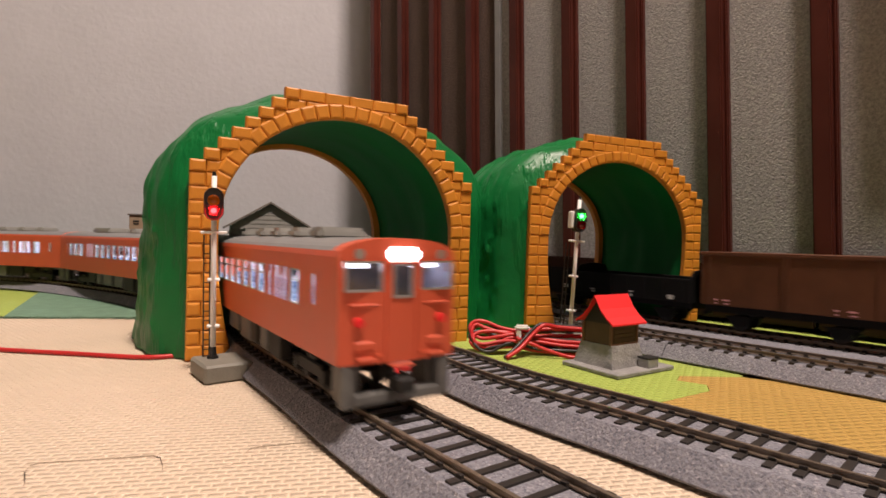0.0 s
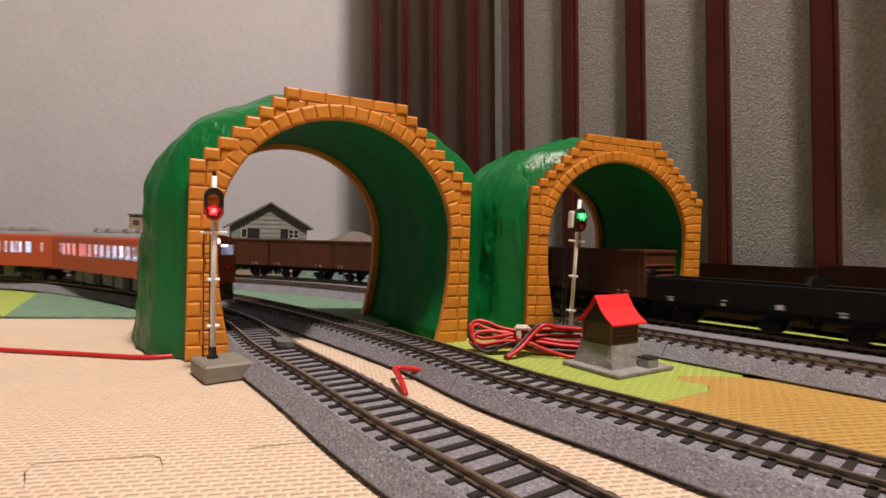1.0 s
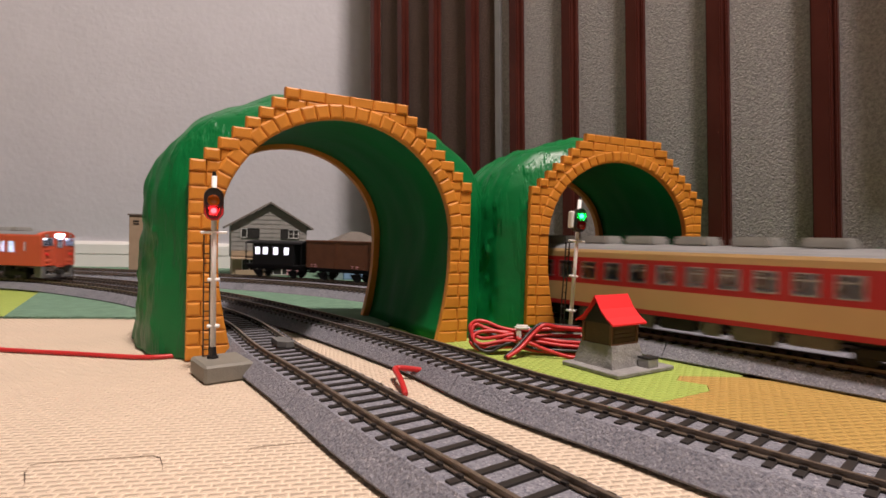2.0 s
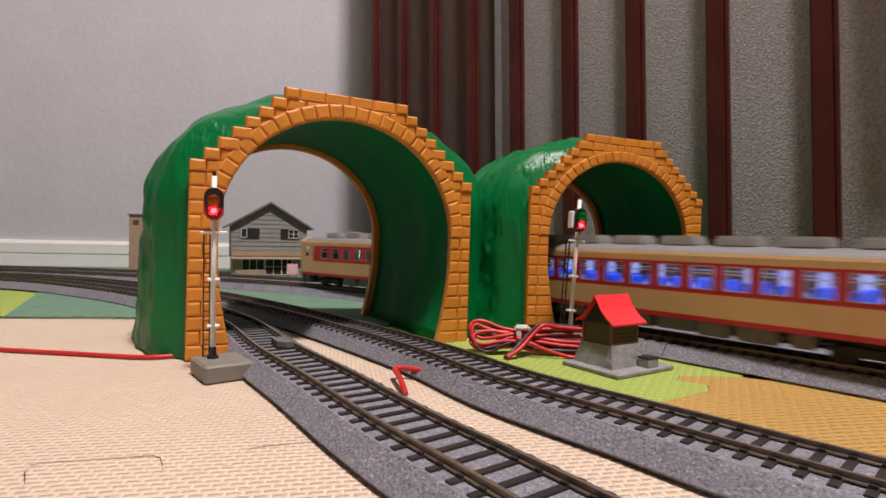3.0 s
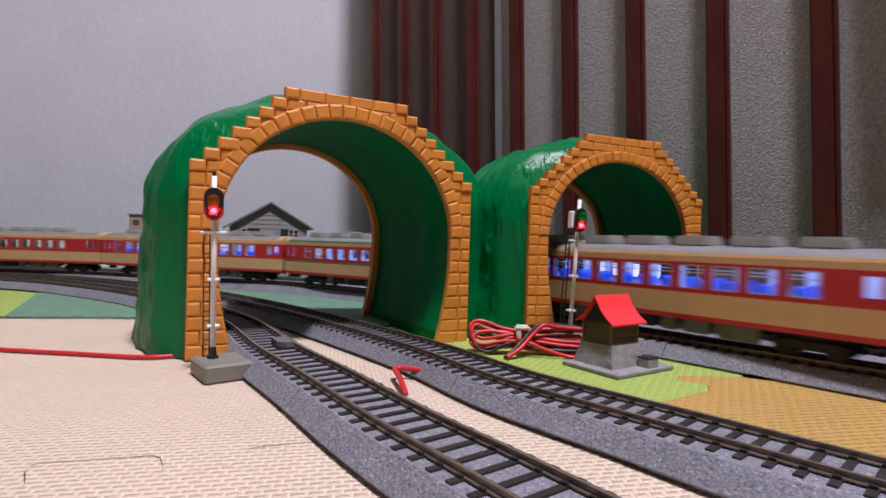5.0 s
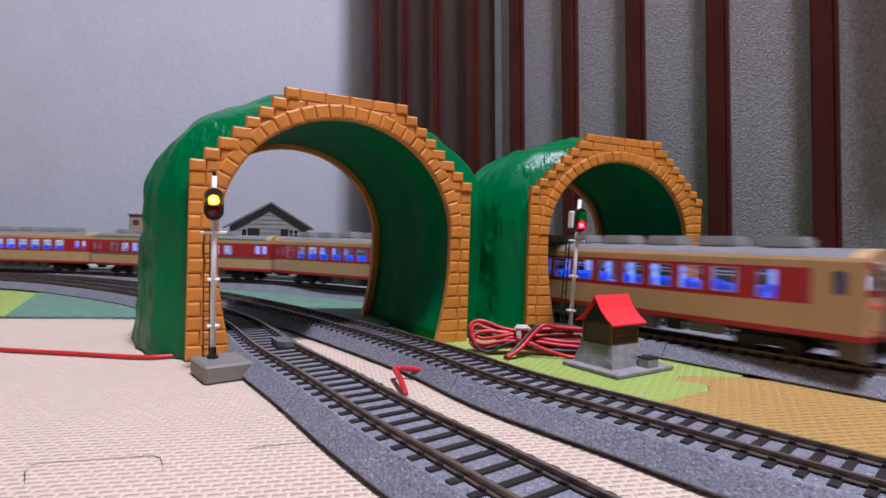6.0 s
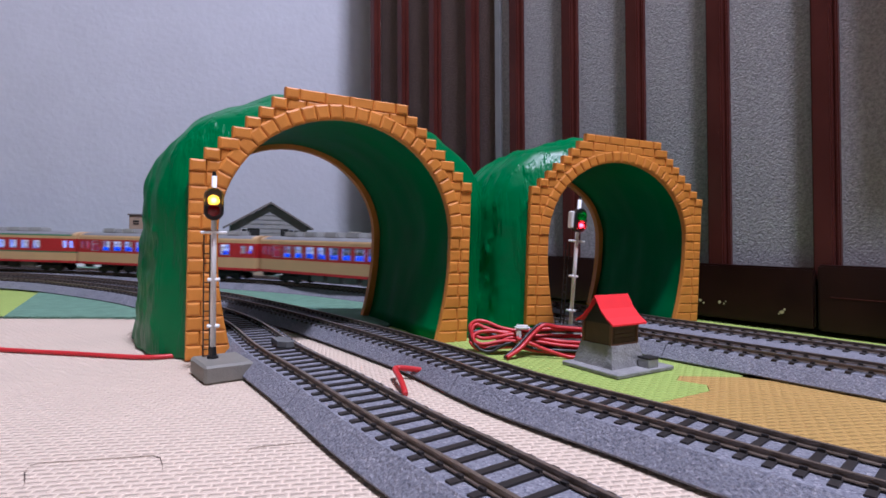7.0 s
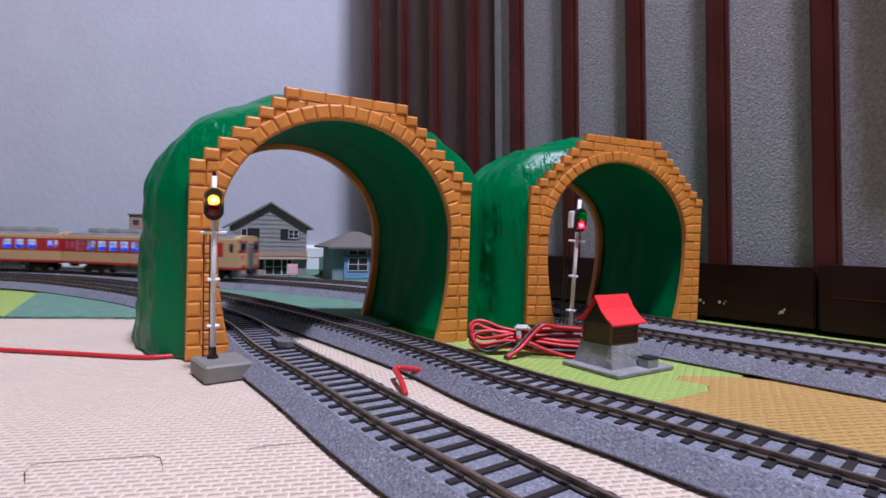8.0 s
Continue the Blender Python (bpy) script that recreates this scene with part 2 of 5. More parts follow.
def prism(bm, outline, z0, z1, mi=0, xf=None):
    """An upright prism over a flat outline of (x, y)."""
    xf = xf or Matrix()
    lo = [bm.verts.new(xf @ Vector((x, y, z0))) for x, y in outline]
    hi = [bm.verts.new(xf @ Vector((x, y, z1))) for x, y in outline]
    n = len(outline)
    fs = [bm.faces.new(lo[::-1]), bm.faces.new(hi)] + [bm.faces.new((lo[i], lo[(i + 1) % n], hi[(i + 1) % n], hi[i])) for i in range(n)]
    for f in fs:
        f.material_index = mi
    return bm


def sweep(bm, line, profile, closed=True, mi=0, caps=True):
    """Carries a profile of (side, up) along a line of (x, y, sx, sy), (sx, sy) being its right-hand side."""
    rings = [[bm.verts.new((x + u * sx, y + u * sy, z)) for u, z in profile] for x, y, sx, sy in line]
    n = len(profile)
    for a, b in zip(rings, rings[1:]):
        for i in range(n if closed else n - 1):
            bm.faces.new((a[i], a[(i + 1) % n], b[(i + 1) % n], b[i])).material_index = mi
    if closed and caps:
        bm.faces.new(rings[0][::-1]).material_index = mi
        bm.faces.new(rings[-1]).material_index = mi
    return bm


def tube(bm, pts, r, n=8, mi=0):
    pts = [Vector(p) for p in pts]
    rings = []
    for i, p in enumerate(pts):
        d = (pts[min(i + 1, len(pts) - 1)] - pts[max(i - 1, 0)]).normalized()
        q = d.to_track_quat("Z", "Y")
        rings.append([bm.verts.new(p + q @ Vector((r * math.cos(2 * math.pi * k / n), r * math.sin(2 * math.pi * k / n), 0))) for k in range(n)])
    for a, b in zip(rings, rings[1:]):
        j = min(range(n), key=lambda s: sum((a[k].co - b[(k + s) % n].co).length for k in range(n)))
        for k in range(n):
            bm.faces.new((a[k], a[(k + 1) % n], b[(k + 1 + j) % n], b[(k + j) % n])).material_index = mi
    bm.faces.new(rings[0][::-1]).material_index = mi
    bm.faces.new(rings[-1]).material_index = mi
    return bm


def smooth_line(ctrl, step=0.004, rounds=30):
    """A smooth line through the control points, as an array of places and the length run."""
    c = [np.array(p, float) for p in ctrl]
    c = [2 * c[0] - c[1]] + c + [2 * c[-1] - c[-2]]
    out = []
    for i in range(1, len(c) - 2):
        p0, p1, p2, p3 = c[i - 1:i + 3]
        n = max(2, int(np.linalg.norm(p2 - p1) / step))
        d1, d2, d3 = np.linalg.norm(p1 - p0) ** 0.5, np.linalg.norm(p2 - p1) ** 0.5, np.linalg.norm(p3 - p2) ** 0.5
        m1 = ((p1 - p0) / d1 - (p2 - p0) / (d1 + d2) + (p2 - p1) / d2) * d2
        m2 = ((p2 - p1) / d2 - (p3 - p1) / (d2 + d3) + (p3 - p2) / d3) * d2
        for k in range(n):
            t = k / n
            out.append((2 * t**3 - 3 * t * t + 1) * p1 + (t**3 - 2 * t * t + t) * m1 + (-2 * t**3 + 3 * t * t) * p2 + (t**3 - t * t) * m2)
    out.append(c[-2])
    out = np.array(out)
    for _ in range(rounds):
        out[1:-1] = 0.25 * out[:-2] + 0.5 * out[1:-1] + 0.25 * out[2:]
    return out, np.r_[0, np.cumsum(np.linalg.norm(np.diff(out, axis=0), axis=1))]


def sides(P):
    t = np.gradient(P, axis=0)
    t /= np.linalg.norm(t, axis=1)[:, None]
    return np.stack([t[:, 1], -t[:, 0]], 1)


def beside(line, d):
    P = line[0] + d * sides(line[0])
    return P, np.r_[0, np.cumsum(np.linalg.norm(np.diff(P, axis=0), axis=1))]


def at(line, s):
    return Vector((np.interp(s, line[1], line[0][:, 0]), np.interp(s, line[1], line[0][:, 1])))


# ---- plan of the tracks ----
LINE1 = smooth_line([(0.34, -0.42), (0.2, -0.17), (0.1, 0.0), (0.0226, 0.116), (-0.0134, 0.164), (-0.0445, 0.211), (-0.0805, 0.2615), (-0.1345, 0.348),
                     (-0.256, 0.474), (-0.337, 0.53), (-0.386, 0.558), (-0.43, 0.582), (-0.474, 0.595), (-0.6, 0.625), (-0.8, 0.64), (-1.05, 0.6), (-1.3, 0.48),
                     (-1.55, 0.25), (-1.7, -0.1), (-1.75, -0.5), (-1.65, -0.95), (-1.35, -1.4), (-0.9, -1.7), (-0.3, -1.85), (0.3, -1.85)])
LINE2 = smooth_line([(0.48, -0.3), (0.3, -0.09), (0.17, 0.06), (0.094, 0.142), (0.066, 0.173), (0.03, 0.212), (-0.001, 0.262), (-0.031, 0.301), (-0.081, 0.362),
                     (-0.134, 0.42), (-0.205, 0.488), (-0.332, 0.574), (-0.459, 0.638), (-0.546, 0.661), (-0.7, 0.69), (-0.9, 0.695), (-1.1, 0.66), (-1.4, 0.52)])
LINE3 = smooth_line([(1.6, -1.44), (1.0, -0.72), (0.4, 0.0), (0.26, 0.166), (0.198, 0.241), (0.136, 0.314), (0.098, 0.361), (0.058, 0.428), (0.01, 0.488),
                     (-0.065, 0.542), (-0.126, 0.587), (-0.207, 0.629), (-0.394, 0.69), (-0.512, 0.72), (-0.594, 0.732), (-0.8, 0.75), (-1.0, 0.74), (-1.3, 0.66), (-1.7, 0.5)])
LINE4 = beside(LINE3, 0.058)
RAIL_TOP = 0.0115
BED_TOP = 0.0088


# ---- room ----
def wall_slab(name, a, b, z0, z1, thick, material, label):
    """A wall from a to b, its face on the left-hand side of that way."""
    a, b = Vector(a), Vector(b)
    d = (b - a).normalized()
    n = Vector((d.y, -d.x)) * thick
    bm = bmesh.new()
    prism(bm, [a, b, b + n, a + n], z0, z1)
    return tagged(part(name, bm, material), label, "wall", kind="structure")


FLOOR = -0.012
bm = bmesh.new()
box(bm, (-2.4, -2.4, FLOOR - 0.05), (2.6, 1.6, FLOOR))
tagged(part("floor", bm, M["tan_wall"]), "plain brown floor under the foam mats", "floor", kind="structure")
# unseen ceiling, added to close the room and toned down against fill
bm = bmesh.new()
box(bm, (-2.4, -2.4, 2.3), (2.6, 1.6, 2.4))
tagged(part("ceiling", bm, M["ceiling_paint"]), "unseen plain white ceiling, toned down to cut bounce", "ceiling", kind="structure")
WA, WB = Vector((-2.35, 0.728)), Vector((0.45, 1.18))
wall_slab("wall_north", WB, WA, FLOOR, 2.3, 0.1, M["wallpaper"], "pale blue-grey textured wallpaper wall")
# unseen walls that close the room, dark brown to hold down bounced light
wall_slab("wall_west", (-2.3, 1.0), (-2.3, -2.3), FLOOR, 2.3, 0.1, M["unseen_wall_dark"], "unseen plain wall, added dark to cut fill light")
wall_slab("wall_south", (-2.3, -2.3), (2.5, -2.3), FLOOR, 2.3, 0.1, M["unseen_wall_dark"], "unseen plain wall, added dark to cut fill light")
wall_slab("wall_east", (2.5, -2.3), (2.5, 1.5), FLOOR, 2.3, 0.1, M["unseen_wall_dark"], "unseen plain wall, added dark to cut fill light")

# white skirting board along the papered wall
d = (WA - WB).normalized()
nrm = Vector((-d.y, d.x))
bm = bmesh.new()
line = [(p.x, p.y, nrm.x, nrm.y) for p in (WB, WA)]
sweep(bm, line, [(0, FLOOR), (0.012, FLOOR), (0.012, 0.022), (0.010, 0.0225), (0.010, 0.0245), (0.012, 0.025), (0.012, 0.042), (0.008, 0.048), (0, 0.048)])
tagged(part("baseboard", bm, M["white_paint"]), "white painted skirting board with a groove", "baseboard", kind="structure")

# panelled side: carpet panels between dark lacquered slats on a base rail
PO, PD = Vector((0.2467, 0.4506)), Vector((-0.64, 0.768)).normalized()
PN = Vector((-PD.y, PD.x)) * -1
if PN.dot(-PO) < 0:
    PN = -PN
LEAN = radians(2.4)


def on_panel(s, out, z):
    """A place on the panelled side: s along it, out from it, z up; the slats lean a little along it."""
    p = PO + PD * (s + max(0, z) * math.tan(LEAN)) + PN * out
    return Vector((p.x, p.y, z))


def panel_box(bm, s0, s1, o0, o1, z0, z1, bev=0.0, mi=0):
    t = bmesh.new()
    bmesh.ops.create_cube(t, size=1)
    if bev:
        for v in t.verts:
            v.co = Vector(((v.co.x) * (s1 - s0), v.co.y * (o1 - o0), v.co.z * (z1 - z0)))
        bmesh.ops.bevel(t, geom=t.edges[:], offset=bev, segments=2, affect="EDGES")
        for v in t.verts:
            v.co = Vector((v.co.x / (s1 - s0), v.co.y / (o1 - o0), v.co.z / (z1 - z0)))
    for v in t.verts:
        c = v.co + Vector((0.5, 0.5, 0.5))
        v.co = on_panel(s0 + c.x * (s1 - s0), o0 + c.y * (o1 - o0), z0 + c.z * (z1 - z0))
    put(bm, t, mi)
    return bm


side = thing("wall_panelled", "grey carpet wall panels between dark brown lacquered slats", "wall", kind="structure")
part("carpet_panel", panel_box(bmesh.new(), -1.6, 0.268, -0.03, 0.0, 0.03, 2.3), M["carpet"], side, "rough grey carpet panel")
part("carpet_panel", panel_box(bmesh.new(), 0.276, 0.543, -0.034, -0.004, 0.03, 2.3), M["carpet_dark"], side, "dark brown carpet panel")
part("edge_strip", panel_box(bmesh.new(), 0.268, 0.276, -0.03, 0.004, 0.03, 2.3), M["roof_grey"], side, "pale grey edge strip")
for k in range(-16, 9):
    s = -0.0667 + 0.0767 * k
    slat = part("slat", panel_box(bmesh.new(), s - 0.0065, s + 0.0065, 0, 0.011, 0.04, 2.29, 0.0012), M["lacquer"], side)
    part("bead", panel_box(bmesh.new(), s - 0.0095, s - 0.0065, 0, 0.006, 0.04, 2.29, 0.001), M["lacquer"], slat)
part("base_rail", panel_box(bmesh.new(), -0.062, 0.546, -0.03, 0.014, 0.0042, 0.049, 0.0015), M["lacquer_rail"], side, "glossy dark brown base rail with chipped paint")
rail2 = part("base_rail", panel_box(bmesh.new(), -1.6, -0.064, -0.03, 0.016, 0.0036, 0.052, 0.0015), M["lacquer_rail"], side, "glossy near-black base rail")
part("groove", panel_box(bmesh.new(), -0.6, -0.072, 0.016, 0.0163, 0.0285, 0.0291), M["lacquer"], rail2)
# added dark backing that stands for the shadow gap below the rail
part("toe_kick", panel_box(bmesh.new(), -1.6, 0.543, -0.03, -0.014, -0.012, 0.006), M["lacquer_rail"], side, "recessed dark backing added for the shaded gap under the base rail")
for s, z, r in ((0.022, 0.0175, 0.0014), (0.019, 0.0155, 0.0008), (0.006, 0.0175, 0.0015), (0.0025, 0.0165, 0.0009), (0.001, 0.0185, 0.0007), (-0.040, 0.0145, 0.0016), (-0.042, 0.0165, 0.0010), (-0.038, 0.0128, 0.0007)):
    t = bmesh.new()
    pts = [on_panel(s + r * (0.6 + 0.5 * random.random()) * math.cos(a), 0.0143, z + r * (0.6 + 0.5 * random.random()) * math.sin(a)) for a in np.linspace(0, 2 * math.pi, 9)[:-1]]
    vs = [t.verts.new(p) for p in pts]
    top = [t.verts.new(p + Vector((PN.x, PN.y, 0)) * 0.0003) for p in pts]
    t.faces.new(top)
    for i in range(8):
        t.faces.new((vs[i], vs[(i + 1) % 8], top[(i + 1) % 8], top[i]))
    part("paint_chip", t, M["paint_chip"], side)

# ceiling lamp
bm = bmesh.new()
cyl(bm, (0.32, -0.25, 2.2), (0.32, -0.25, 2.3), 0.3, 0.28, 32)
shade = tagged(part("ceiling_lamp", bm, M["lamp_shade"], smooth=True), "round white ceiling lamp, switched on", "lamp")


# ---- foam mats ----
def mat_slab(name, outline, material, label, z=0.0, thick=0.0115):
    bm = bmesh.new()
    prism(bm, outline, z - thick, z)
    bmesh.ops.triangulate(bm, faces=[f for f in bm.faces if len(f.verts) > 4])
    return tagged(part(name, bm, material), label, "foam mat", group="foam mats")


seam = [Vector(p) for p in ((-0.9, -0.045), (-0.101, 0.1279), (-0.1047, 0.1349), (-0.1093, 0.1406), (-0.1113, 0.1448), (-0.1097, 0.1467), (-0.0821, 0.1532), (-0.0793, 0.1518), (-0.0759, 0.1466), (-0.0719, 0.1385),
                            (-0.0546, 0.1508), (-0.0567, 0.1575), (-0.0565, 0.1597), (-0.0541, 0.1615), (-0.0407, 0.166), (0.056, 0.181))]
mat_slab("foam_mat", [(2.4, -2.2), (-2.2, -2.2)] + [(-2.2, 0.005)] + seam, M["cream_foam"], "cream foam puzzle mat with a woven texture")
open_seam = {2: 0.5, 3: 0.9, 4: 1, 5: 1, 6: 1, 7: 1, 8: 0.7, 9: 0.2, 10: 0.2, 11: 0.8, 12: 1, 13: 1, 14: 0.9}
gap = [(p.x - 0.0002 * open_seam.get(i, 0.1), p.y + 0.0009 * open_seam.get(i, 0.1)) for i, p in enumerate(seam)]
mat_slab("foam_mat", gap[::-1] + [(-2.2, 0.007), (-2.2, 0.392), (-0.24, 0.3995), (-0.12, 0.405), (-0.045, 0.32)], M["cream_foam"], "cream foam puzzle mat with a woven texture")
edge = [Vector(p) for p in ((0.0700, 0.195), (0.0885, 0.2165), (0.119, 0.236), (0.1225, 0.246), (0.112, 0.2535), (0.117, 0.262), (0.148, 0.262), (0.151, 0.267), (0.149, 0.278), (0.156, 0.29), (0.214, 0.225), (0.4, 0.004), (1.0, -0.70), (2.3, -2.0))]
mat_slab("foam_mat", [(0.0565, 0.1815)] + edge + [(2.45, -1.8), (1.4, -0.7), (0.34, 0.44), (0.12, 0.62), (-0.03, 0.47), (-0.0445, 0.3205)], M["green_foam"], "bright lime green foam puzzle mat")
gap = [(p.x + 0.0002, p.y - 0.0002) for p in edge]
mat_slab("foam_mat", gap + [(2.39, -2.17), (0.0575, 0.1805)], M["yellow_foam"], "golden yellow foam puzzle mat")
mat_slab("foam_mat", [(-2.2, 0.394), (-0.3185, 0.388), (-0.43, 0.575), (-0.42, 0.72), (-2.2, 0.70)], M["green_foam"], "bright lime green foam puzzle mat")
mat_slab("felt_sheet", [(-0.318, 0.3885), (-0.24, 0.4005), (-0.1205, 0.406), (-0.0455, 0.321), (-0.031, 0.471), (0.119, 0.601), (-0.1, 1.09), (-0.4, 1.05), (-0.419, 0.72), (-0.43, 0.577)], M["felt"], "dull green felt sheet with a frayed edge", z=0.0012)
mat_slab("felt_sheet", [(-0.4, 1.04), (-0.419, 0.722), (-2.2, 0.702), (-2.2, 0.75)], M["felt"], "dull green felt sheet", z=0.0005)

rf = random.Random(9)
bm = bmesh.new()
fa, fb = Vector((-0.318, 0.3885)), Vector((-0.17, 0.404))
for i in range(420):
    p = fa.lerp(fb, rf.random())
    q = p + Vector((rf.uniform(-0.0012, 0.0012), -rf.uniform(0.0006, 0.0024)))
    tube(bm, [(p.x, p.y + 0.001, rf.uniform(0.0004, 0.0014)), (q.x, q.y, rf.uniform(0.0003, 0.0024))], 0.00018, 4)
tagged(part("felt_fringe", bm, M["felt"]), "frayed green felt fibres along the sheet's edge", "felt", kind="stuff")


# ---- tracks ----
def sleeper_mesh(length):
    bm = bmesh.new()
    t = bmesh.new()
    bmesh.ops.create_cube(t, size=1)
    for v in t.verts:
        top = v.co.z > 0
        v.co = Vector((v.co.x * (0.0022 if top else 0.0027), v.co.y * length, BED_TOP + (0.0006 if top else -0.0012)))
    put(bm, t)
    for y in (-0.0087, 0.0087):
        for e in (-1, 1):
            box(bm, (-0.0009, y + e * 0.0014 - 0.0005, BED_TOP + 0.0003), (0.0009, y + e * 0.0014 + 0.0005, BED_TOP + 0.0015))
    bmesh.ops.recalc_face_normals(bm, faces=bm.faces)
    me = bpy.data.meshes.new("sleeper")
    bm.to_mesh(me)
    bm.free()
    me.materials.append(M["sleeper"])
    return me


def track(label, lines, near, far, bed, joints, bare, pitch, length, widen=None):
    """Track on a moulded bed: bed pieces, rails and single sleepers between two lengths of its line."""
    wood = sleeper_mesh(length)
    top = thing("model_track", label, "model track")
    P, S = lines[0]
    side_ = sides(P)
    cuts = [near] + [j for j in joints if near < j < far] + [far]
    for a, b in zip(cuts, cuts[1:]):
        ss = np.arange(a + 0.0003, b - 0.0003, 0.006).tolist() + [b - 0.0003]
        ln = [(np.interp(s, S, P[:, 0]), np.interp(s, S, P[:, 1]), np.interp(s, S, side_[:, 0]), np.interp(s, S, side_[:, 1])) for s in ss]
        bm = bmesh.new()
        rings = []
        for s_, (x, y, sx, sy) in zip(ss, ln):
            k = np.interp(s_, *widen) if widen else 1.0
            rings.append([bm.verts.new((x + u * (k if u < -0.015 else 1) * sx, y + u * (k if u < -0.015 else 1) * sy, z)) for u, z in bed])
        n = len(bed)
        for p, q in zip(rings, rings[1:]):
            for i in range(n):
                bm.faces.new((p[i], p[(i + 1) % n], q[(i + 1) % n], q[i]))
        bm.faces.new(rings[0][::-1])
        bm.faces.new(rings[-1])
        part("roadbed", bm, M["ballast"], top, "speckled grey moulded ballast bed")
    for Q, T in lines:
        sd = sides(Q)
        a, b = np.interp(near, S, T), np.interp(far, S, T)
        ss = np.arange(a, b, 0.006)
        for e in (-1, 1):
            ln = [(np.interp(s, T, Q[:, 0]) + e * 0.0087 * np.interp(s, T, sd[:, 0]), np.interp(s, T, Q[:, 1]) + e * 0.0087 * np.interp(s, T, sd[:, 1]), np.interp(s, T, sd[:, 0]), np.interp(s, T, sd[:, 1])) for s in ss]
            z = BED_TOP + 0.0006
            prof = [(-0.0011, z), (0.0011, z), (0.0010, z + 0.0004), (0.0003, z + 0.0006), (0.0003, z + 0.0013), (0.0006, z + 0.0015), (0.0006, RAIL_TOP), (-0.0006, RAIL_TOP), (-0.0006, z + 0.0015), (-0.0003, z + 0.0013), (-0.0003, z + 0.0006), (-0.0010, z + 0.0004)]
            part("rail", sweep(bmesh.new(), ln, prof), M["rail"], top, "brown weathered metal rail")
        # single sleepers on the stretch that the shot shows
        for s in np.arange(a + 0.003, np.interp(bare, S, T), pitch):
            ob = new("sleeper", wood)
            ob.parent = top
            p, q = at((Q, T), s - 0.002), at((Q, T), s + 0.002)
            c = at((Q, T), s)
            ob.matrix_basis = pose(c.x, c.y, 0, 0, 0, math.degrees(math.atan2(q.y - p.y, q.x - p.x)))
    return top


# moulded beds: the outer edge stands a little off the mat, undercut
BED = [(-0.0165, 0.0001), (-0.0200, 0.0014), (-0.0203, 0.0022), (-0.0144, BED_TOP), (0.0144, BED_TOP), (0.0196, 0.0022), (0.0193, 0.0014), (0.0165, 0.0001)]
BED2 = [(-0.0175, 0.0001), (-0.0201, 0.0007), (-0.0204, 0.0014), (-0.0144, BED_TOP), (0.0718, BED_TOP), (0.0748, 0.0022), (0.0745, 0.0014), (0.072, 0.0001)]
track("single model railway track on grey ballast, near line", [LINE1], 0.3, 5.2, BED, (0.729, 0.977, 1.225, 1.473), 1.5, 0.0080, 0.0272)
track("single model railway track on grey ballast, second line", [LINE2], 0.3, 2.2, [(u * 1.06 if abs(z - BED_TOP) < 1e-6 else u, z) for u, z in BED], (0.7, 0.948, 1.196, 1.444), 1.6, 0.0068, 0.0300, ([0.5, 0.60, 0.63, 0.68, 0.72], [1.2, 1.17, 1.07, 1.01, 0.95]))
track("double model railway track on wide grey ballast", [LINE3, LINE4], 0.3, 4.29, BED2, (2.033, 2.281, 2.529, 2.777, 3.025, 3.273), 3.4, 0.0074, 0.0296)


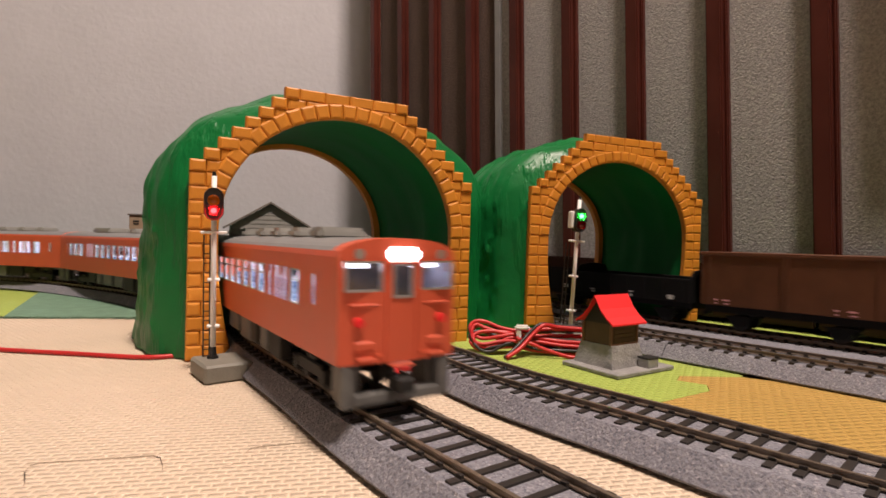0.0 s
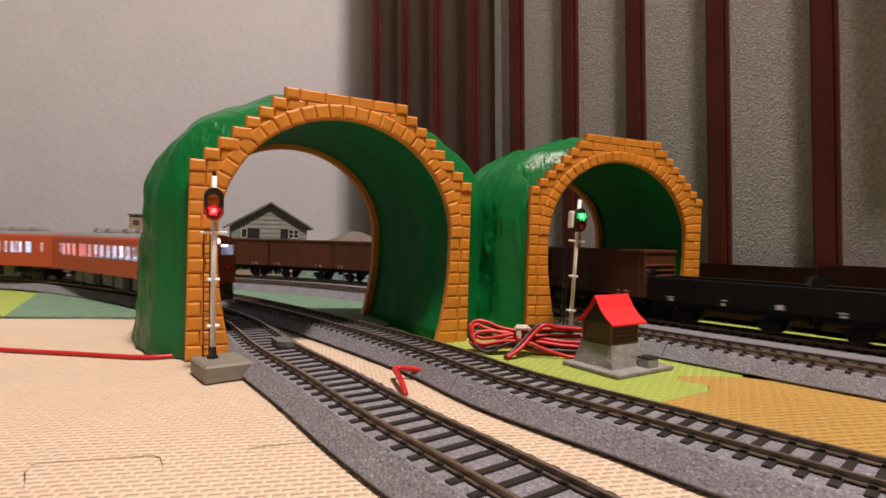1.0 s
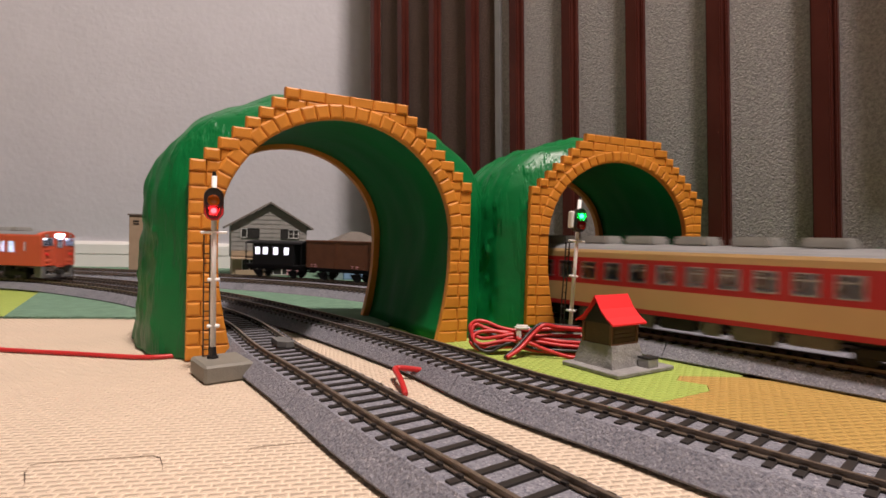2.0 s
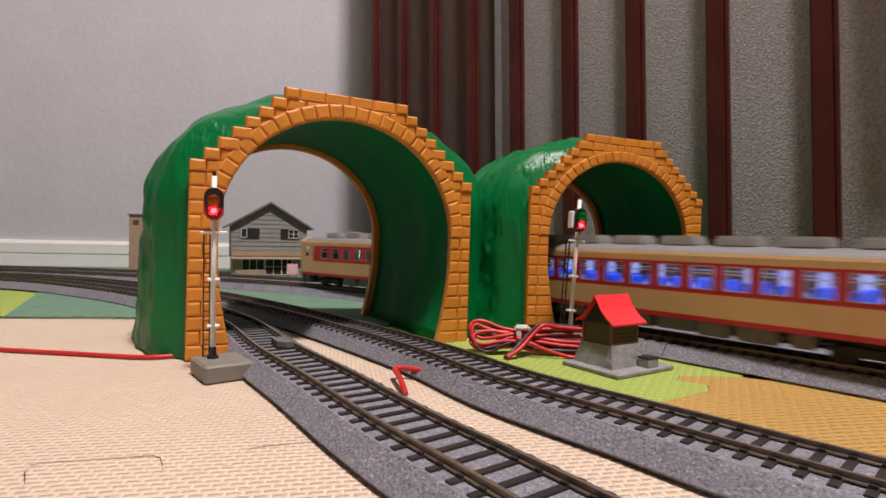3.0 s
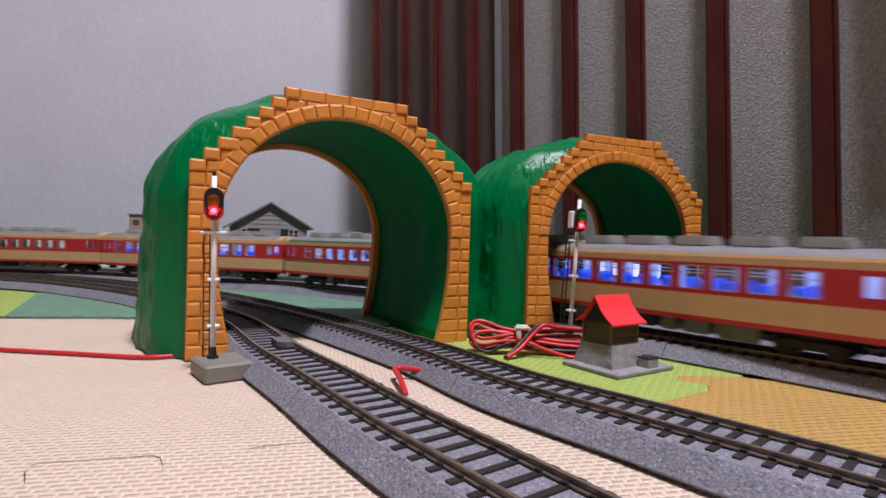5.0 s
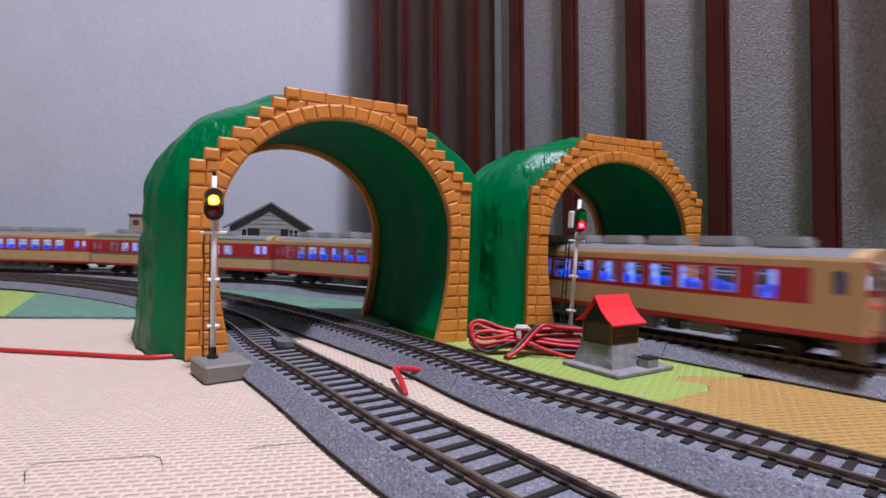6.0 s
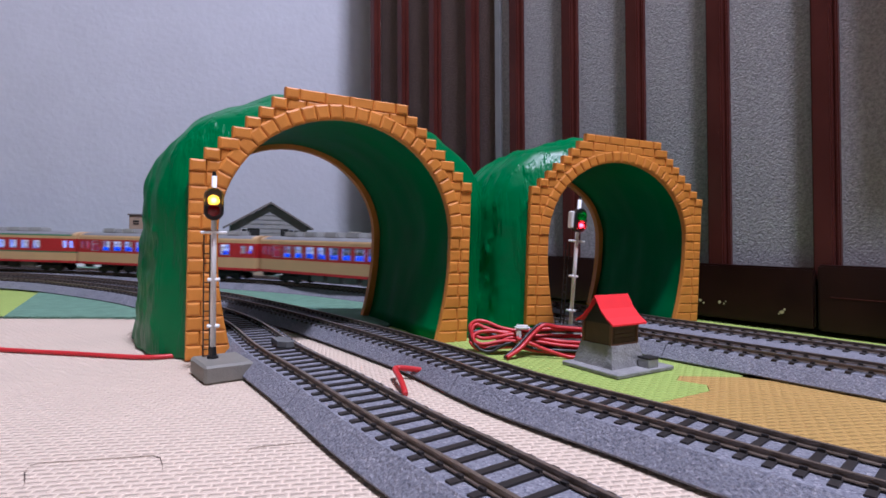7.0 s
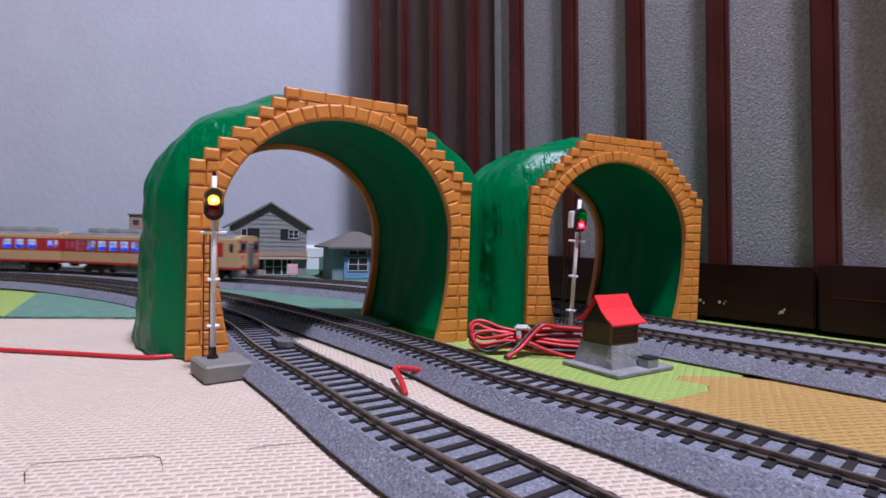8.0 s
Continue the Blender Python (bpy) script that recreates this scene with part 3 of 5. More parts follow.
# ---- tunnels ----
def tunnel(label, m, k, lean, left_bulge, right_bulge, rear, depth, grooves, seed, ripples, foot=0.0, inner=(0.067, 0.0645)):
    """A toy tunnel: a green hill shell between two orange brick portals. k scales it; foot is how far the shell reaches below the portal."""
    W, HL, STEP_U, STEP_Z, (IW, RY) = 0.0812, 0.1013, 0.0065, 0.0061, inner
    SPR, RING = 0.066, 0.0085
    top = thing("toy_tunnel", label, "toy tunnel", m @ pose(0, 0, 0, 0, lean, 0), group="toy tunnels")

    def narrow(z):
        """How far the legs draw in below the spring of the arch, like a horseshoe."""
        return 0.0082 * max(0.0, 1 - max(z, 0) / (SPR * 0.8)) ** 1.7

    def arch(iw, ry, n=28, z0=0.0):
        foot_ = [(iw - narrow(z), z) for z in np.linspace(z0, SPR, 9)[:-1]]
        pts = [(-u, z) for u, z in foot_] + [(-iw * math.cos(math.pi * i / n), SPR + ry * math.sin(math.pi * i / n)) for i in range(n + 1)]
        return pts + foot_[::-1]

    def outline():
        pts = [(-W, 0.0)]
        for j in range(8):
            pts += [(-W + STEP_U * j, HL + STEP_Z * (j - 1) if j else HL - STEP_Z), (-W + STEP_U * j, HL + STEP_Z * j)]
        return pts + [(-u, z) for u, z in pts[::-1]]

    def plate(v0, v1, du=0.0, shrink=1.0):
        """A flat portal plate with the arch cut out, from v0 to v1 in depth."""
        inn, out = arch(IW, RY), [(u * shrink, z * (1 - (1 - shrink) * 0.6)) for u, z in outline()]

        def resample(pts):
            d = [0]
            for a, b in zip(pts, pts[1:]):
                d.append(d[-1] + math.dist(a, b))
            return d
        bm = bmesh.new()
        # rows of quads between arch and outline, cut at shared heights and angles
        da, db = resample(inn), resample(out)
        stops = sorted(set([x / da[-1] for x in da] + [x / db[-1] for x in db]))

        def point(pts, dd, f):
            x = f * dd[-1]
            i = max(j for j in range(len(dd)) if dd[j] <= x + 1e-9)
            i = min(i, len(pts) - 2)
            t = (x - dd[i]) / max(1e-9, dd[i + 1] - dd[i])
            return (pts[i][0] + t * (pts[i + 1][0] - pts[i][0]), pts[i][1] + t * (pts[i + 1][1] - pts[i][1]))
        rings = []
        for f in stops:
            a, b = point(inn, da, f), point(out, db, f)
            rings.append([bm.verts.new(((u + du) * k, v * k, z * k)) for (u, z), v in ((a, v0), (b, v0), (b, v1), (a, v1))])
        for p, q in zip(rings, rings[1:]):
            for i in range(4):
                bm.faces.new((p[i], p[(i + 1) % 4], q[(i + 1) % 4], q[i]))
        bm.faces.new(rings[0])
        bm.faces.new(rings[-1][::-1])
        return bm

    portal = part("portal", plate(0.0, 0.0022), M["orange_plastic"], top, "orange brick-patterned plastic portal")
    back = part("portal", plate(depth - 0.006, depth, rear, 0.96), M["orange_plastic"], top, "orange plastic rear portal")

    rnd = random.Random(seed)

    def brick(corners, proud):
        """A brick from its outline on the portal's face, with a chamfered front."""
        cx = sum(c[0] for c in corners) / len(corners)
        cz = sum(c[1] for c in corners) / len(corners)
        bm = bmesh.new()
        rings = []
        for inset, v in ((0.0, 0.0), (0.00005, -proud * 0.5), (0.0004, -proud * 0.82), (0.0013, -proud)):
            ring = []
            for u, z in corners:
                d = math.hypot(u - cx, z - cz)
                f = max(0.3, (d - inset * 1.4) / d)
                ring.append(bm.verts.new(((cx + (u - cx) * f) * k, v * k, (cz + (z - cz) * f) * k)))
            rings.append(ring)
        n = len(corners)
        for p, q in zip(rings, rings[1:]):
            for i in range(n):
                bm.faces.new((p[i], p[(i + 1) % n], q[(i + 1) % n], q[i]))
        bm.faces.new(rings[-1])
        return part("brick", bm, M["orange_plastic"], portal)

    # arch stones
    nv = 29
    for i in range(nv):
        a0, a1 = math.pi * i / nv, math.pi * (i + 1) / nv
        c = []
        for a, r in ((a0, 0), (a1, 0), (a1, RING), (a0, RING)):
            c.append((-(IW + r) * math.cos(a), SPR + (RY + r) * math.sin(a)))
        brick(c, 0.0024 + rnd.uniform(-0.0002, 0.0002))
    rows = [(i * 0.00732, (i + 1) * 0.00732, W) for i in range(13)]
    rows += [(HL + STEP_Z * (j - 1), HL + STEP_Z * j, W - STEP_U * j) for j in range(8)]
    for r, (z0, z1, w) in enumerate(rows):
        zc = (z0 + z1) / 2
        if zc < SPR:
            u0, u0t = IW - narrow(z0), IW - narrow(z1)
        else:
            def ring_u(z):
                q = (z - SPR) / (RY + RING)
                return (IW + RING) * math.sqrt(max(0, 1 - q * q)) if q < 1 else 0.0
            q = (z0 - SPR) / RY
            u0 = u0t = max(ring_u(z1 - 0.0002), IW * math.sqrt(1 - q * q) + 0.0008 if q < 1 else 0.0)
        for sg in (-1, 1):
            if max(u0, u0t) > w - 0.002:
                continue
            span = w - min(u0, u0t)
            n = max(1, round(span / 0.0118))
            if zc < SPR:
                cuts = [min(u0, u0t), 0.0737 + (0.0008 if r % 2 else -0.0006) + rnd.uniform(-0.0003, 0.0003), w]
            else:
                tip = w - 0.0078
                n = max(1, round((tip - w + span) / 0.0115))
                cuts = [w - span + (tip - w + span) * i / n for i in range(n + 1)] + [w] if tip - w + span > 0.003 else [w - span, w]
                n = len(cuts) - 1
                if u0 == 0 and r % 2:
                    cuts = [c - 0.005 if 0 < i < n else c for i, c in enumerate(cuts)]
            for i, (a, b) in enumerate(zip(cuts, cuts[1:])):
                lo0, lo1 = (max(a, u0), max(a, u0t)) if i == 0 else (max(a, min(u0, b - 0.001)), max(a, min(u0t, b - 0.001)))
                brick([(sg * lo0, z0), (sg * b, z0), (sg * b, z1), (sg * lo1, z1)], (0.0026 if b == w and r >= 13 else 0.0018) + rnd.uniform(-0.0002, 0.0002))

    # hill shell
    rings_o, rings_i = [], []
    N, V = 168, 64
    for j in range(V + 1):
        f = j / V
        v = 0.0022 + f * (depth - 0.0084)
        hug = max(0.0, 1 - f / 0.16) ** 2
        swell = math.sin(math.pi * min(1, f * 1.02)) ** 0.45
        du = rear * f
        ro, ri = [], []
        for i in range(N + 1):
            g = i / N
            # up the side, over the crown and down again
            if g < 0.25:
                u, z = -1, g / 0.25 * 0.5
            elif g > 0.75:
                u, z = 1, (1 - g) / 0.25 * 0.5
            else:
                a = math.pi * (g - 0.25) / 0.5
                u, z = -math.cos(a), 0.5 + 0.5 * math.sin(a) ** 0.82
            b = left_bulge if u < 0 else right_bulge
            crag = noise.noise(Vector((u * 3 + seed, z * 1.2, f * 2.2))) * 0.006 + noise.noise(Vector((u * 9 + seed, z * 2.5 + g * 4, f * 7))) * grooves
            crag *= min(1, 6 * f + 0.15)
            flare = 0.35 * max(0, 0.35 - z)
            ripple = noise.noise(Vector((g * 34 + seed, f * 34 + 1.6 * noise.noise(Vector((g * 9, f * 5, seed))), seed * 1.7)))
            crag += ripples * max(0.0, ripple - 0.05) * min(1, 5 * f)
            uu = u * (0.0785 + b * swell * (1 + flare)) + crag * (1 if u > 0 else -1) * abs(u)
            zz = -foot / k + z * (0.138 + 0.010 * swell + foot / k) + crag * (1 - abs(u))
            # at the portal the shell follows the stepped outline
            h = abs(2 * g - 1)
            if h > 0.5:
                eu, ez = W - 0.0006, (1 - h) / 0.5 * (HL - STEP_Z)
            elif h > 0.2:
                q = (0.5 - h) / 0.3
                eu, ez = W - 0.0006 - q * 7 * STEP_U, HL - STEP_Z + q * 7 * STEP_Z
            else:
                eu, ez = (W - 7 * STEP_U) * h / 0.2, HL + 6 * STEP_Z + 0.0052 * (1 - h / 0.2)
            ez = ez * (1 + foot / k / 0.14) - foot / k
            uu, zz = uu + hug * (math.copysign(eu, g - 0.5) - uu), zz + hug * (ez - zz)
            ro.append(((uu + du) * k, v * k, max(zz, -foot / k) * k))
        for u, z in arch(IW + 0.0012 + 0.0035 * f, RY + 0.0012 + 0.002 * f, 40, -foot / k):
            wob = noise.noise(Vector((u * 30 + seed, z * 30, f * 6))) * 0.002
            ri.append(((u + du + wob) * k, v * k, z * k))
        rings_o.append(ro)
        rings_i.append(ri)
    bm = bmesh.new()
    VO = [[bm.verts.new(p) for p in r] for r in rings_o]
    VI = [[bm.verts.new(p) for p in r] for r in rings_i]
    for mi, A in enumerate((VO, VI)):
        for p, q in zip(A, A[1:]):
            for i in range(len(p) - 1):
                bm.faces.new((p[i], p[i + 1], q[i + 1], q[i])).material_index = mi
    for o, n_ in ((VO[0], VI[0]), (VO[-1], VI[-1])):
        no, ni = len(o) - 1, len(n_) - 1
        i = jx = 0
        while i < no or jx < ni:
            if jx >= ni or (i < no and (i + 1) / no <= (jx + 1) / ni):
                bm.faces.new((o[i], o[i + 1], n_[jx]))
                i += 1
            else:
                bm.faces.new((o[i], n_[jx], n_[jx + 1]))
                jx += 1
    for e in (0, -1):
        for p, q, a, b in zip(VO, VO[1:], VI, VI[1:]):
            bm.faces.new((p[e], q[e], b[e], a[e]))
    part("hill_shell", bm, [M["green_plastic"], M["green_inside_dulled"]], top, "glossy green moulded plastic hill shell, matt inside to look darker", smooth=True)
    return top


tunnel("green plastic toy tunnel with orange brick portal, over two tracks", pose(-0.0562, 0.3055, 0, 0, 0, 27.2), 1.0, 0.5, 0.021, 0.036, -0.007, 0.1245, 0.0026, 3, 0.0022)
tunnel("green plastic toy tunnel with orange brick portal, straddling the double track", pose(0.1200, 0.3670, 0.0096, 0, 0, 21.0), 0.878, 0.8, 0.031, 0.008, 0.0, 0.117, 0.0016, 11, 0.0034, foot=0.0094, inner=(0.0648, 0.059))


# ---- signals ----
def signal(label, m, lamps, tilt, relay, turn):
    """A colour-light signal: lamps are (name of lens, height); the lit bulb sits behind one of them."""
    top = thing("model_signal", label, "model signal", m, group="signals")
    bm = bmesh.new()
    box(bm, (-0.0075, -0.016, -0.008), (0.0135, 0.009, 0.0), 0.001)
    box(bm, (0.0135, -0.007, -0.008), (0.0165, 0.007, -0.0035), 0.0005)
    for v in bm.verts:
        v.co = pose(0, 0, 0, 0, 0, turn) @ v.co
    part("base_block", bm, M["grey_base"], top, "grey plastic base block")
    lean = pose(0, 0, 0, 0, tilt, 0)

    def up(bm):
        for v in bm.verts:
            v.co = lean @ v.co
        return bm
    bm = bmesh.new()
    cyl(bm, (0, 0, 0), (0, 0, 0.0012), 0.0026, 0.0022, 14)
    cyl(bm, (0, 0, 0.0012), (0, 0, 0.0052), 0.0017, 0.0014, 14)
    part("socket", up(bm), M["black_plastic"], top, "black socket", smooth=False)
    bm = bmesh.new()
    cyl(bm, (0, 0, 0.005), (0, 0, 0.0825), 0.00125, 0.00115, 12)
    part("mast", up(bm), M["white_plastic"], top, "white round mast", smooth=True)
    bm = bmesh.new()
    cyl(bm, (0, 0, 0.0825), (0, 0, 0.0845), 0.0011, 0.0007, 10)
    part("cap", up(bm), M["black_plastic"], top)
    bm = bmesh.new()
    box(bm, (-0.0056, -0.0012, 0.0564), (0.0056, 0.0012, 0.0577), 0.0004)
    part("crossarm", up(bm), M["white_plastic"], top)
    for z in (0.0349, 0.0138):
        bm = bmesh.new()
        box(bm, (-0.0027, -0.0011, z), (0.0027, 0.0025, z + 0.0014), 0.0004)
        part("clamp", up(bm), M["white_plastic"], top)
    # ladder behind the mast
    bm = bmesh.new()
    for x in (-0.0044, -0.0018):
        box(bm, (x - 0.0003, 0.0042, -0.004), (x + 0.0003, 0.0048, 0.056))
    for i in range(12):
        z = 0.003 + i * 0.0044
        box(bm, (-0.0044, 0.0043, z), (-0.0018, 0.0047, z + 0.0005))
    part("ladder", up(bm), M["black_plastic"], top, "thin black ladder")
    # head: a dark oval board with lens openings and an added light baffle
    zc = 0.0698
    bm = bmesh.new()
    out = [(0.0042 * math.cos(a), zc + (0.0032 if math.sin(a) > 0 else -0.0032) + 0.0042 * math.sin(a)) for a in np.linspace(0, 2 * math.pi, 41)[:-1]]
    f0 = [bm.verts.new((x, -0.0022, z)) for x, z in out]
    f1 = [bm.verts.new((x * 0.93, -0.0030, zc + (z - zc) * 0.97)) for x, z in out]
    f2 = [bm.verts.new((x * 0.8, -0.0026, zc + (z - zc) * 0.92)) for x, z in out]
    b0 = [bm.verts.new((x * 0.9, 0.0022, zc + (z - zc) * 0.95)) for x, z in out]
    n = len(out)
    for p, q in ((b0, f0), (f0, f1), (f1, f2)):
        for i in range(n):
            bm.faces.new((p[i], p[(i + 1) % n], q[(i + 1) % n], q[i]))
    bm.faces.new(b0)
    bm.faces.new(f2)
    head = part("signal_head", up(bm), M["black_plastic"], top, "black oval signal head")
    bm = bmesh.new()
    if relay:
        box(bm, (-0.0058, -0.0010, zc - 0.005), (-0.0032, 0.0030, zc + 0.0052), 0.0006)
        part("backbox", up(bm), M["white_plastic"], top, "pale relay box")
        bm = bmesh.new()
    bm.free()
    for lens, z in lamps:
        bm = bmesh.new()
        rings = [[(r * math.cos(a), y, z + r * math.sin(a)) for a in np.linspace(0, 2 * math.pi, 19)[:-1]] for r, y in ((0.0025, -0.0026), (0.0025, -0.0046), (0.0016, -0.0057))]
        V = [[bm.verts.new(p) for p in r] for r in rings]
        for p, q in zip(V, V[1:]):
            for i in range(18):
                bm.faces.new((p[i], p[(i + 1) % 18], q[(i + 1) % 18], q[i]))
        bm.faces.new(V[-1])
        part("lens", up(bm), M[lens], head, lens.replace("_", " "), smooth=True)
    # added divider that stops the lit bulb from lighting the unlit lens
    zm = sum(z for _, z in lamps) / 2
    bm = bmesh.new()
    box(bm, (-0.0026, -0.0062, zm - 0.00015), (0.0026, -0.0024, zm + 0.00015))
    part("hood", up(bm), M["black_plastic"], head, "thin black baffle added to keep the lit bulb off the other lens")
    bm = bmesh.new()
    cyl(bm, (0, -0.0029, 0), (0, -0.0040, 0), 0.0012, 0.0009, 14)
    bulb = part("bulb", bm, M["bulb"], head, "glowing signal bulb")
    return top, bulb, lean


SIG1, BULB1, LEAN1 = signal("white signal mast on a grey block showing red, later yellow", pose(-0.1035, 0.243, 0.0081, 0, 0, 20), (("yellow_lens", 0.0713), ("red_lens", 0.0667)), -0.3, False, 18)
SIG2, BULB2, LEAN2 = signal("white signal mast beside the tunnel showing green, later red", pose(0.0785, 0.327, 0.0081, 0, 0, 24), (("green_lens", 0.0722), ("red_lens", 0.0668)), 3.5, True, 40)


# ---- buildings and small things ----
def shed(m):
    top = thing("model_hut", "tiny brown hut with red gable roof on grey stone plinth", "model hut", m)
    bm = bmesh.new()
    box(bm, (-0.0225, -0.0215, 0.0), (0.0245, 0.017, 0.0022), 0.0004)
    part("ground_plate", bm, M["stone_grey"], top, "thin grey stone plate")
    bm = bmesh.new()
    t = bmesh.new()
    bmesh.ops.create_cube(t, size=1)
    for v in t.verts:
        up = v.co.z > 0
        v.co = Vector((v.co.x * (0.0225 if up else 0.028) - 0.002, v.co.y * (0.0215 if up else 0.027) + 0.001, 0.0136 if up else 0.002))
    bmesh.ops.subdivide_edges(t, edges=t.edges[:], cuts=3, use_grid_fill=True)
    for v in t.verts:
        v.co += 0.0004 * noise.noise_vector(v.co * 300)
    put(bm, t)
    part("plinth", bm, M["stone_grey"], top, "rough grey stone plinth")
    bm = bmesh.new()
    box(bm, (0.0045, -0.0195, 0.002), (0.0135, -0.0125, 0.0068), 0.0004)
    step = part("step", bm, M["stone_grey"], top, "small grey stone trough")
    bm = bmesh.new()
    box(bm, (0.0045, -0.0197, 0.0068), (0.0137, -0.0123, 0.0077), 0.0003)
    part("lid", bm, M["under"], step, "dark lid")
    bm = bmesh.new()
    box(bm, (-0.0125, -0.0085, 0.0136), (0.0085, 0.0105, 0.0248))
    walls = part("wall", bm, M["hut_brown"], top, "dark brown plank walls")
    for i in range(4):
        bm = bmesh.new()
        z = 0.0155 + i * 0.0022
        box(bm, (-0.0105, -0.0089, z), (0.0065, -0.0085, z + 0.0018))
        part("plank", bm, M["hut_brown"], walls)
    for x, y in ((-0.0125, -0.0085), (0.0085, -0.0085), (0.0085, 0.0105), (-0.0125, 0.0105)):
        bm = bmesh.new()
        box(bm, (x - 0.0007, y - 0.0007, 0.0136), (x + 0.0007, y + 0.0007, 0.0245))
        part("corner_post", bm, M["hut_trim"], walls)
    bm = bmesh.new()
    box(bm, (-0.0125, -0.0090, 0.0136), (0.0085, -0.0084, 0.0147))
    box(bm, (0.0084, -0.0085, 0.0136), (0.0090, 0.0105, 0.0147))
    part("sill", bm, M["hut_trim"], walls)
    # gable end fill, coloured near-black for its shaded side, and swept roof
    bm = bmesh.new()
    prism(bm, [(-0.0085, 0.0245), (0.0105, 0.0245), (0.001, 0.037)], -0.0125, 0.0085, xf=Matrix(((0, 0, 1, 0), (1, 0, 0, 0), (0, 1, 0, 0), (0, 0, 0, 1))))
    part("gable", bm, M["under"], top, "gable, its shade painted near-black")
    for sg in (-1, 1):
        bm = bmesh.new()
        prof = [(0.0, 0.0395), (0.0042, 0.0325), (0.0085, 0.0282), (0.0130, 0.0252)]
        ring = []
        for x in (-0.0155, 0.0125):
            ring.append([bm.verts.new((x, 0.001 + sg * a, z)) for a, z in prof] + [bm.verts.new((x, 0.001 + sg * a, z - 0.0009)) for a, z in prof[::-1]])
        n = 8
        for i in range(n):
            bm.faces.new((ring[0][i], ring[0][(i + 1) % n], ring[1][(i + 1) % n], ring[1][i]))
        bm.faces.new(ring[0][::-1])
        bm.faces.new(ring[1])
        part("roof_slope", bm, M["red_roof"], top, "bright red roof slope", smooth=False)
    return top


hut = shed(pose(0.0898, 0.2785, 0.0002, 0, 0, 33))
hut.scale = (0.93, 0.93, 0.95)


def window_unit(parent, x0, x1, z0, z1, y, cols, rows, depth=0.0012, trim="white_plastic"):
    """A dark window opening with a frame and bars on a front at y."""
    bm = bmesh.new()
    box(bm, (x0, y - 0.0004, z0), (x1, y + 0.0006, z1))
    w = part("window", bm, M["under"], parent, "dark window with pale frame")
    bm = bmesh.new()
    fw = 0.0007
    for i in range(cols + 1):
        x = x0 + (x1 - x0) * i / cols
        box(bm, (x - fw / 2, y - depth, z0), (x + fw / 2, y, z1))
    for i in range(rows + 1):
        z = z0 + (z1 - z0) * i / rows
        box(bm, (x0, y - depth, z - fw / 2), (x1, y, z + fw / 2))
    part("frame", bm, M[trim], w)
    return w


def two_storey(m):
    """A two-storey sided house, gable to the front."""
    top = thing("model_house", "grey clapboard two-storey model house with a shop front", "model house", m, group="model houses")
    bm = bmesh.new()
    prism(bm, [(-0.056, 0.03), (0.056, 0.03), (0.056, 0.082), (0.0, 0.117), (-0.056, 0.082)], 0.0, 0.08, xf=Matrix(((1, 0, 0, 0), (0, 0, 1, 0), (0, 1, 0, 0), (0, 0, 0, 1))))
    walls = part("wall", bm, M["siding"], top, "grey clapboard upper wall")
    for i in range(11):
        z = 0.0345 + i * 0.0072
        hw = 0.056 if z < 0.082 else 0.056 * max(0, (0.114 - z)) / 0.035
        if hw < 0.004:
            continue
        bm = bmesh.new()
        t = bmesh.new()
        bmesh.ops.create_cube(t, size=1)
        for v in t.verts:
            v.co = Vector((v.co.x * 2 * hw, (-0.0012 if v.co.z < 0 else -0.0003) if v.co.y < 0 else 0.001, z + (v.co.z + 0.5) * 0.007))
        put(bm, t)
        part("clapboard", bm, M["siding"], walls)
    bm = bmesh.new()
    box(bm, (-0.054, 0.002, 0.0), (0.056, 0.078, 0.03))
    part("ground_floor", bm, M["tan_wall"], top, "tan ground floor")
    bm = bmesh.new()
    box(bm, (0.036, -0.002, 0.0), (0.0565, 0.004, 0.030))
    part("side_wall", bm, M["siding"], top)
    bm = bmesh.new()
    box(bm, (-0.056, -0.011, 0.030), (0.057, 0.002, 0.0325), 0.0004)
    for v in bm.verts:
        if v.co.y < -0.005:
            v.co.z -= 0.003
    box(bm, (-0.056, -0.004, 0.0325), (0.057, 0.0, 0.041), 0.0003)
    part("awning", bm, M["tan_wall"], top, "tan shop awning")
    for sg in (-1, 1):
        bm = bmesh.new()
        a, b = Vector((0, 0, 0.1215)), Vector((sg * 0.066, 0, 0.0795))
        n = Vector((sg * 0.45, 0, 0.9)).normalized() * 0.0028
        vs = []
        for y in (-0.009, 0.088):
            vs.append([bm.verts.new(p + Vector((0, y, 0))) for p in (a, b, b - n, a - n)])
        for i in range(4):
            bm.faces.new((vs[0][i], vs[0][(i + 1) % 4], vs[1][(i + 1) % 4], vs[1][i]))
        bm.faces.new(vs[0][::-1])
        bm.faces.new(vs[1])
        part("roof_slope", bm, M["tile_roof"], top, "brown-grey roof slope")
    window_unit(top, -0.042, -0.016, 0.062, 0.077, -0.0013, 2, 1, trim="under")
    window_unit(top, -0.042, -0.034, 0.0625, 0.0765, -0.0018, 1, 1)
    window_unit(top, 0.016, 0.044, 0.062, 0.077, -0.0013, 2, 1, trim="under")
    window_unit(top, 0.028, 0.043, 0.0625, 0.0765, -0.0018, 2, 2)
    window_unit(top, -0.040, -0.008, 0.010, 0.028, 0.0012, 3, 1)
    window_unit(top, -0.006, 0.018, 0.002, 0.028, 0.0012, 2, 2)
    window_unit(top, 0.019, 0.034, 0.002, 0.028, 0.0012, 2, 2)
    bm = bmesh.new()
    box(bm, (-0.05, -0.003, 0.0), (-0.008, 0.0015, 0.010), 0.0004)
    part("counter", bm, M["tan_wall"], top)
    return top


